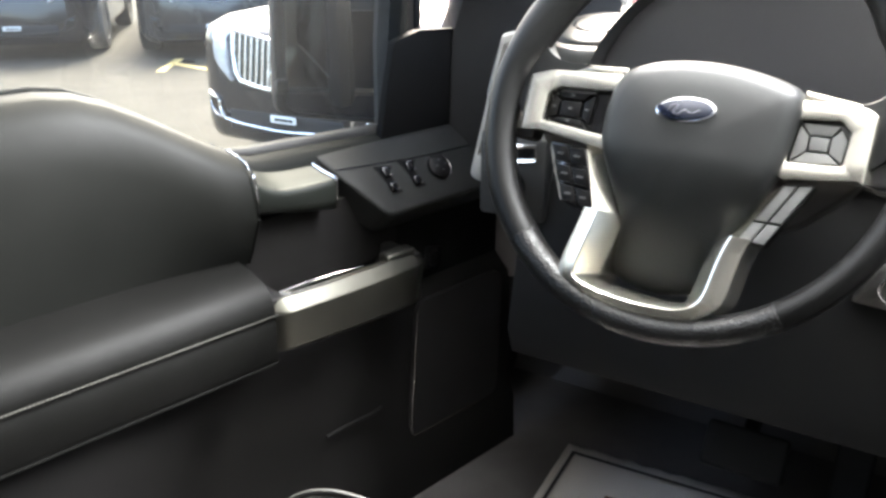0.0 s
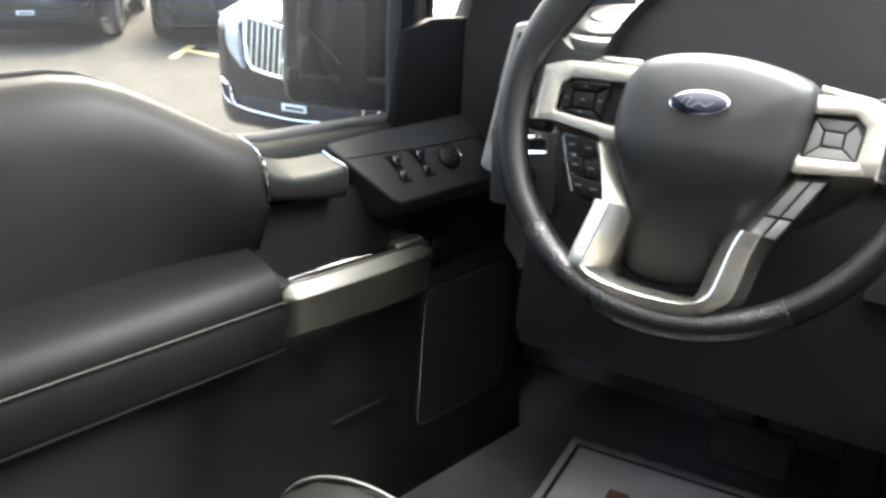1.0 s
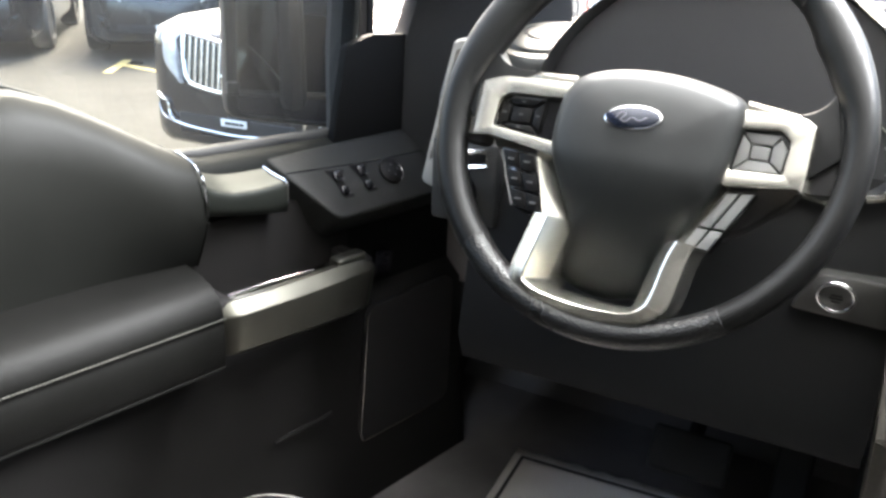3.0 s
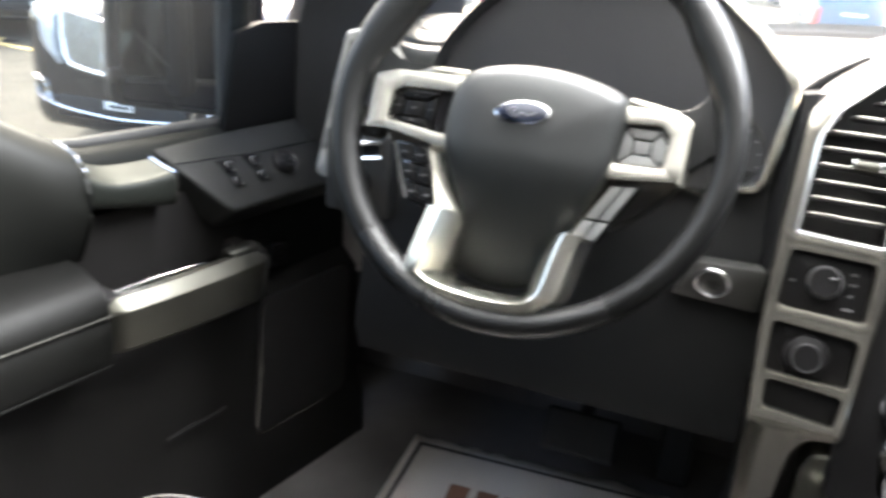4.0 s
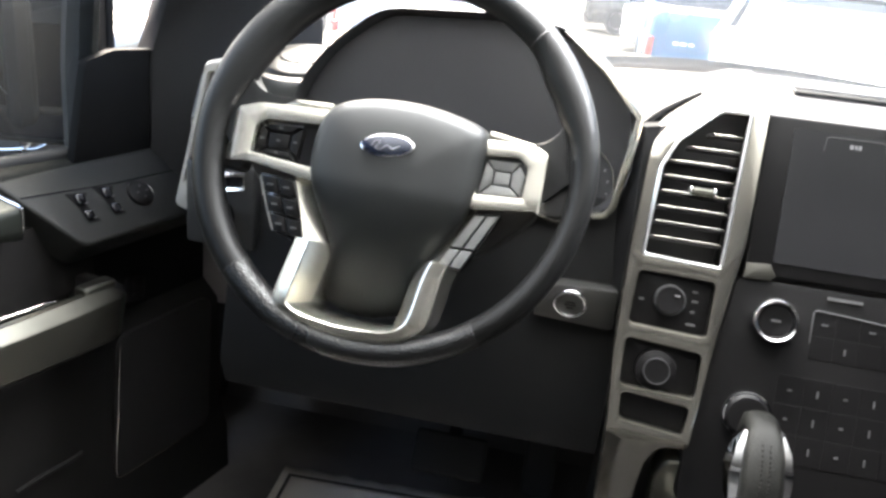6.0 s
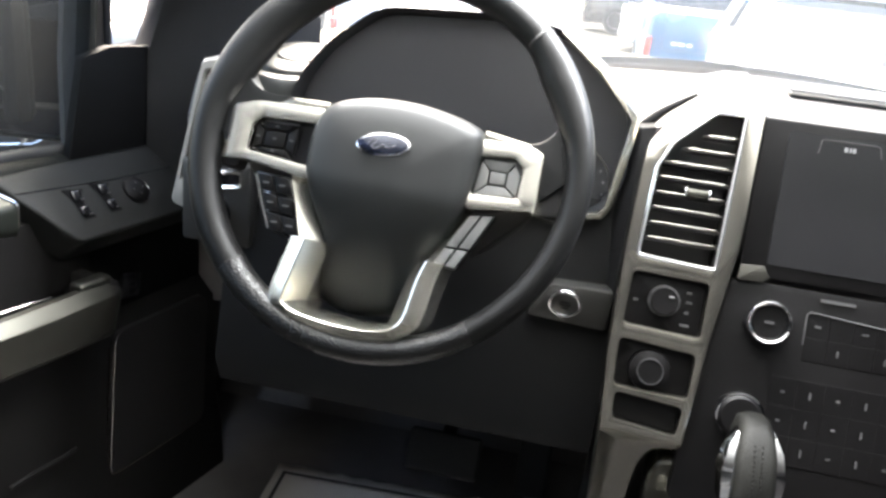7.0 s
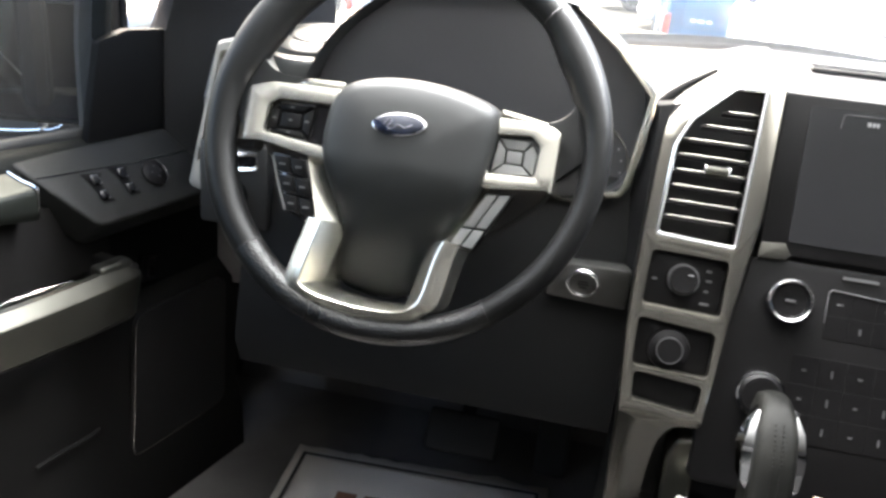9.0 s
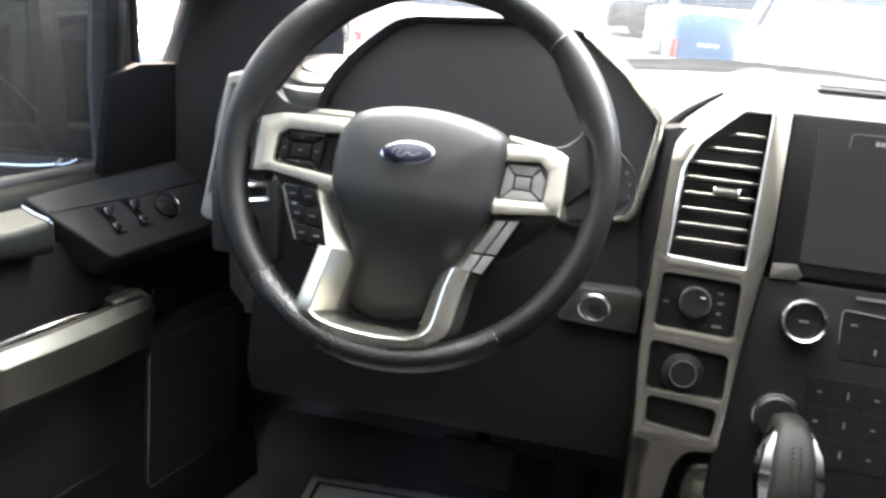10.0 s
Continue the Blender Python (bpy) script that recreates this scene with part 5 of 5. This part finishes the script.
part("screen_glass", prism(rounded([(0.372, zz(1.352)), (0.372, zz(1.226)), (0.54, zz(1.226)), (0.54, zz(1.352))], 0.004), 0.003, 0.0052), SCREENGLASS, sc, smooth=0)
part("frame_corner", prism(rounded([(0.3475, zz(1.2225)), (0.3462, zz(1.2080)), (0.3715, zz(1.2090)), (0.3770, zz(1.2130)), (0.3700, zz(1.2240))], 0.001), 0.003, 0.007, 0.001), mat("satin_umber_paint", (0.060, 0.058, 0.050), 0.42, metal=0.8, vary=0.04), sc, "satin corner piece")
part("status_outline", tube([(0.4015, zz(1.3350), 0.0055), (0.4030, zz(1.3468), 0.0055), (0.4060, zz(1.3480), 0.0055), (0.4530, zz(1.3485), 0.0055), (0.4570, zz(1.3470), 0.0055), (0.4595, zz(1.3370), 0.0055)], 0.0005, 5), DIMMARK, sc)
for x, w in ((0.4265, 0.0032), (0.4305, 0.0022), (0.4340, 0.0026)):
    part("status_mark", box((x, zz(1.3412), 0.0056), (w, 0.0042, 0.0006)), GREYKEY, sc)
rp = part("radio_panel", prism(rounded([(0.342, zz(1.209)), (0.318, zz(1.05)), (0.318, zz(0.99)), (0.60, zz(0.99)), (0.60, zz(1.05)), (0.568, zz(1.209))], 0.01), -0.03, 0.002, 0.002), RADIO, stack, "black radio and climate panel")
part("volume_knob", lathe([(0.0222, 0.002), (0.0222, 0.012), (0.0214, 0.0180), (0.0196, 0.0202), (0.0180, 0.0194), (0.0164, 0.0150)], 36, m=Matrix.Translation((0.3815, zz(1.1735), 0))), CHROME, rp, "chrome-ringed volume knob")
part("knob_face", lathe([(0.0166, 0.012), (0.0164, 0.0150), (0.0152, 0.0160), (0.003, 0.0157)], 30, m=Matrix.Translation((0.3815, zz(1.1735), 0))), RADIO, rp, "black knob face")
part("knob_mark", box((0.3815, zz(1.1735), 0.0168), (0.009, 0.0022, 0.0008)), DIMMARK, rp)
part("slot", box((0.4445, zz(1.2013), 0.0035), (0.032, 0.003, 0.002)), DIMMARK, rp, "thin disc slot")
part("key_outline", tube([(0.4184, zz(1.158), 0.003), (0.4180, zz(1.186), 0.003), (0.421, zz(1.189), 0.003), (0.4913, zz(1.1845), 0.003), (0.55, zz(1.181), 0.003)], 0.0006, 5), DIMMARK, rp)
for r in range(2):
    for c in range(5):
        bt = part("key", box((0.4300 + 0.022 * c, zz(1.1765 - 0.022 * r), 0.0012), (0.0217, 0.0227, 0.0026), 0.0003), RADIO, rp, smooth=0)
        if (r + c) % 2 == 0:
            part("mark", box((0.4300 + 0.022 * c, zz(1.1765 - 0.022 * r), 0.0028), (0.002 if c % 2 else 0.006, 0.006 if c % 2 else 0.002, 0.0006)), DIMMARK, bt)
part("tuner_knob", lathe([(0.022, 0.002), (0.022, 0.012), (0.018, 0.016), (0.004, 0.016)], 30, m=Matrix.Translation((0.3705, zz(1.083), 0))), RADIO, rp, "black knob")
part("knob_ring", tube([(0.3705 + 0.022 * math.cos(a), zz(1.083) + 0.022 * math.sin(a), 0.012) for a in np.linspace(0, 6.283, 30, endpoint=False)], 0.0014, 6, closed=True), CHROME, rp, "chrome ring")
for r in range(3):
    for c in range(5):
        bt = part("key", box((0.408 + 0.026 * c, zz(1.112 - 0.027 * r), 0.0012), (0.0257, 0.0282, 0.0026), 0.0003), RADIO, rp, smooth=0)
        part("mark", box((0.408 + 0.026 * c, zz(1.112 - 0.027 * r), 0.0028), (0.0016 if c % 2 else 0.004, 0.007 if c % 2 else 0.002, 0.0006)), DIMMARK, bt)


LIT = bpy.data.materials.new("lit_amber_lens")
LIT.use_nodes = True
LIT.node_tree.nodes["Principled BSDF"].inputs["Emission Color"].default_value = (1.0, 0.42, 0.08, 1)
LIT.node_tree.nodes["Principled BSDF"].inputs["Emission Strength"].default_value = 0.08
part("amber_indicator", box((0.4425, zz(0.9965), 0.0030), (0.010, 0.004, 0.002), 0.0008), LIT, rp, "lit amber indicator")


# ---------------------------------------------------------------- console and shifter
console = thing("centre_console", None, "black centre console with satin inner trim", "console")
part("console_body", bevel_all(loft([[(0.245, 0.30, FLOOR), (0.66, 0.30, FLOOR), (0.66, -0.75, FLOOR), (0.245, -0.75, FLOOR)],
                                     [(0.25, 0.16, 1.02), (0.64, 0.16, 1.02), (0.64, 0.02, 0.98), (0.25, 0.02, 0.98)]][:1] +
                                    [[(0.255, 0.30, 0.93), (0.65, 0.30, 0.93), (0.65, -0.75, 0.90), (0.255, -0.75, 0.90)]]), 0.02, 3), BLACK, console)
# below the stack the trim leans back under it
SK = pose(0, 0.0398, 1.045, 96, 0, 0)
P3 = lambda L: [(x, z - 1.045) for x, z in L]
part("arch_recess", prism(P3([(0.262, 0.86), (0.262, 1.04), (0.325, 1.04), (0.335, 0.86)]), -0.05, -0.028), BLACK, console, smooth=0, m=SK)
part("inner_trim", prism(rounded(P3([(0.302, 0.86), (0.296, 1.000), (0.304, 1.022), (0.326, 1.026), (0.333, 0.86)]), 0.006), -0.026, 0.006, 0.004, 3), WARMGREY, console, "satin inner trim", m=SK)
part("shift_bezel", tube(curve_pts([(0.312, 0.012, 0.970), (0.335, 0.0, 0.974), (0.364, -0.004, 0.974), (0.40, 0.0, 0.974)], 5), 0.005, 8), SATIN, console, "satin shifter bezel")
shifter = thing("gear_shifter", pose(0.376, 0.0, 0.93), "black leather gear shifter with chrome sides", "gear lever")
S = []
for z, y, w, d in ((0.0, -0.06, 0.021, 0.03), (0.08, -0.045, 0.0195, 0.03), (0.14, -0.02, 0.0185, 0.032), (0.158, -0.008, 0.018, 0.03), (0.171, 0.0, 0.0155, 0.024), (0.177, 0.004, 0.010, 0.014)):
    S.append([(p[0], y + p[1], z) for p in rounded([(-w, -d), (w, -d), (w, d), (-w, d)], 0.010, 4)])
part("shift_grip", loft(S), mat("worn_shifter_leather", (0.0048, 0.0049, 0.0042), 0.52, spec=0.12, grain=0.6, grain_scale=900, vary=0.3, vary_scale=40), shifter, "stitched black leather grip", smooth=70)
for sx in (-1, 1):
    S = []
    for z, w, d in ((0.103, 0.001, 0.006), (0.115, 0.0115, 0.015), (0.140, 0.0150, 0.017), (0.160, 0.0100, 0.013), (0.171, 0.001, 0.006)):
        S.append([(sx * (0.0165 + w * a), -0.040 + (z - 0.1) * 0.45 + d * c, z) for a, c in ((-0.5, -1), (0.75, -0.85), (1, 0.1), (0.7, 0.8), (-0.5, 1))])
    part("side_button", loft(S), CHROME, shifter, "chrome side piece", smooth=30)
for dx in (-0.0035, 0.0035):
    bm = bmesh.new()
    for i in range(52):
        z = 0.004 + i * 0.0032
        y = float(np.interp(z, (0.0, 0.08, 0.14, 0.158, 0.171), (-0.0905, -0.0755, -0.0525, -0.0385, -0.0245)))
        box((dx, y, z), (0.0009, 0.0012, 0.0026), bm=bm)
    part("stitching", bm, mat("dark_thread", (0.013, 0.0125, 0.0115), 0.8, spec=0.1), shifter, "grey stitching", smooth=0)

# ---------------------------------------------------------------- floor mat, pedals, seat
MX = pose(-0.245, 0.425, FLOOR + 0.004, 0, 0, 3.5)
mat_paper = thing("paper_floor_mat", MX, "white paper floor mat with a dark printed border", "floor mat")
bm = bmesh.new()
nx, ny = 20, 24
grid = [[bm.verts.new((0.43 * i / nx, -0.56 * j / ny, 0.004 + 0.005 * noise.noise((i * 0.35, j * 0.3, 1.0)) + 0.004 * noise.noise((i * 0.9, j * 0.8, 4.0)))) for j in range(ny + 1)] for i in range(nx + 1)]
for i in range(nx):
    for j in range(ny):
        bm.faces.new((grid[i][j], grid[i][j + 1], grid[i + 1][j + 1], grid[i + 1][j]))
sheet = part("sheet", bm, PAPER, mat_paper, smooth=60)
sol = sheet.modifiers.new("thickness", "SOLIDIFY")
sol.thickness = 0.0008
for c, s in (((0.215, -0.030, 0.0115), (0.40, 0.006, 0.0006)), ((0.018, -0.28, 0.0115), (0.006, 0.50, 0.0006)), ((0.412, -0.28, 0.0115), (0.006, 0.50, 0.0006))):
    part("border", box(c, s), PAPERINK, mat_paper, "dark printed border", smooth=0)
for i in range(6):
    part("print_bar", box((0.115 + 0.045 * i, -0.135, 0.0115), (0.032, 0.045, 0.0006)), REDINK, mat_paper, "brown-red printed bar", smooth=0)
pedal = thing("brake_pedal", pose(0.035, 0.42, FLOOR + 0.10, 55, 0, 0), "black rubber brake pedal", "pedal")
part("pad", box((0, 0, 0), (0.12, 0.07, 0.015), 0.008, 3), RUBBER, pedal)
part("lever", tube([(0, 0.0, -0.01), (0, 0.12, -0.06), (0, 0.36, -0.10)], 0.012, 8), BLACK, pedal)
pedal = thing("accelerator_pedal", pose(0.18, 0.53, FLOOR + 0.08, 60, 0, 0), "black rubber accelerator pedal", "pedal")
part("pad", box((0, 0, 0), (0.055, 0.17, 0.015), 0.008, 3), RUBBER, pedal)
part("lever", tube([(0, 0.05, -0.01), (0, 0.14, -0.06), (0, 0.36, -0.08)], 0.010, 8), BLACK, pedal)

seat = thing("driver_seat", pose(0.026, -0.478, FLOOR + 0.006), "black leather driver seat with piped bolsters", "seat")
part("cushion", box((0, 0.0, 0.22), (0.40, 0.5, 0.14), 0.05, 4), LEATHER, seat)
for sx in (-1, 1):
    S = []
    for y, k in ((0.30, 0.25), (0.285, 0.7), (0.25, 0.95), (0.1, 1.0), (-0.25, 1.0)):
        S.append([(sx * (0.205 + 0.13 * math.cos(a) * (0.5 + 0.5 * k)), y, 0.24 + (0.12 * math.sin(a)) * k) for a in np.linspace(0, 6.283, 18, endpoint=False)])
    bo = part("bolster", loft(S), LEATHER, seat, smooth=70)
    pts = [(sx * (0.205 + 0.131 * math.cos(a) * 0.985), 0.253, 0.24 + 0.1165 * math.sin(a)) for a in np.linspace(0.1, 3.0, 24)]
    part("piping", tube(pts, 0.002, 6), mat("grey_piping", (0.07, 0.068, 0.065), 0.5), bo, "grey piping")
part("backrest", bevel_all(loft([[(-0.24, -0.36, 0.24), (0.24, -0.36, 0.24), (0.24, -0.48, 0.24), (-0.24, -0.48, 0.24)], [(-0.22, -0.56, 0.86), (0.22, -0.56, 0.86), (0.22, -0.66, 0.86), (-0.22, -0.66, 0.86)]]), 0.05, 4), LEATHER, seat)
part("headrest", box((0, -0.64, 0.98), (0.26, 0.10, 0.18), 0.04, 4), LEATHER, seat)
part("seat_base", box((0, -0.02, 0.08), (0.36, 0.42, 0.16), 0.02), BLACK, seat)
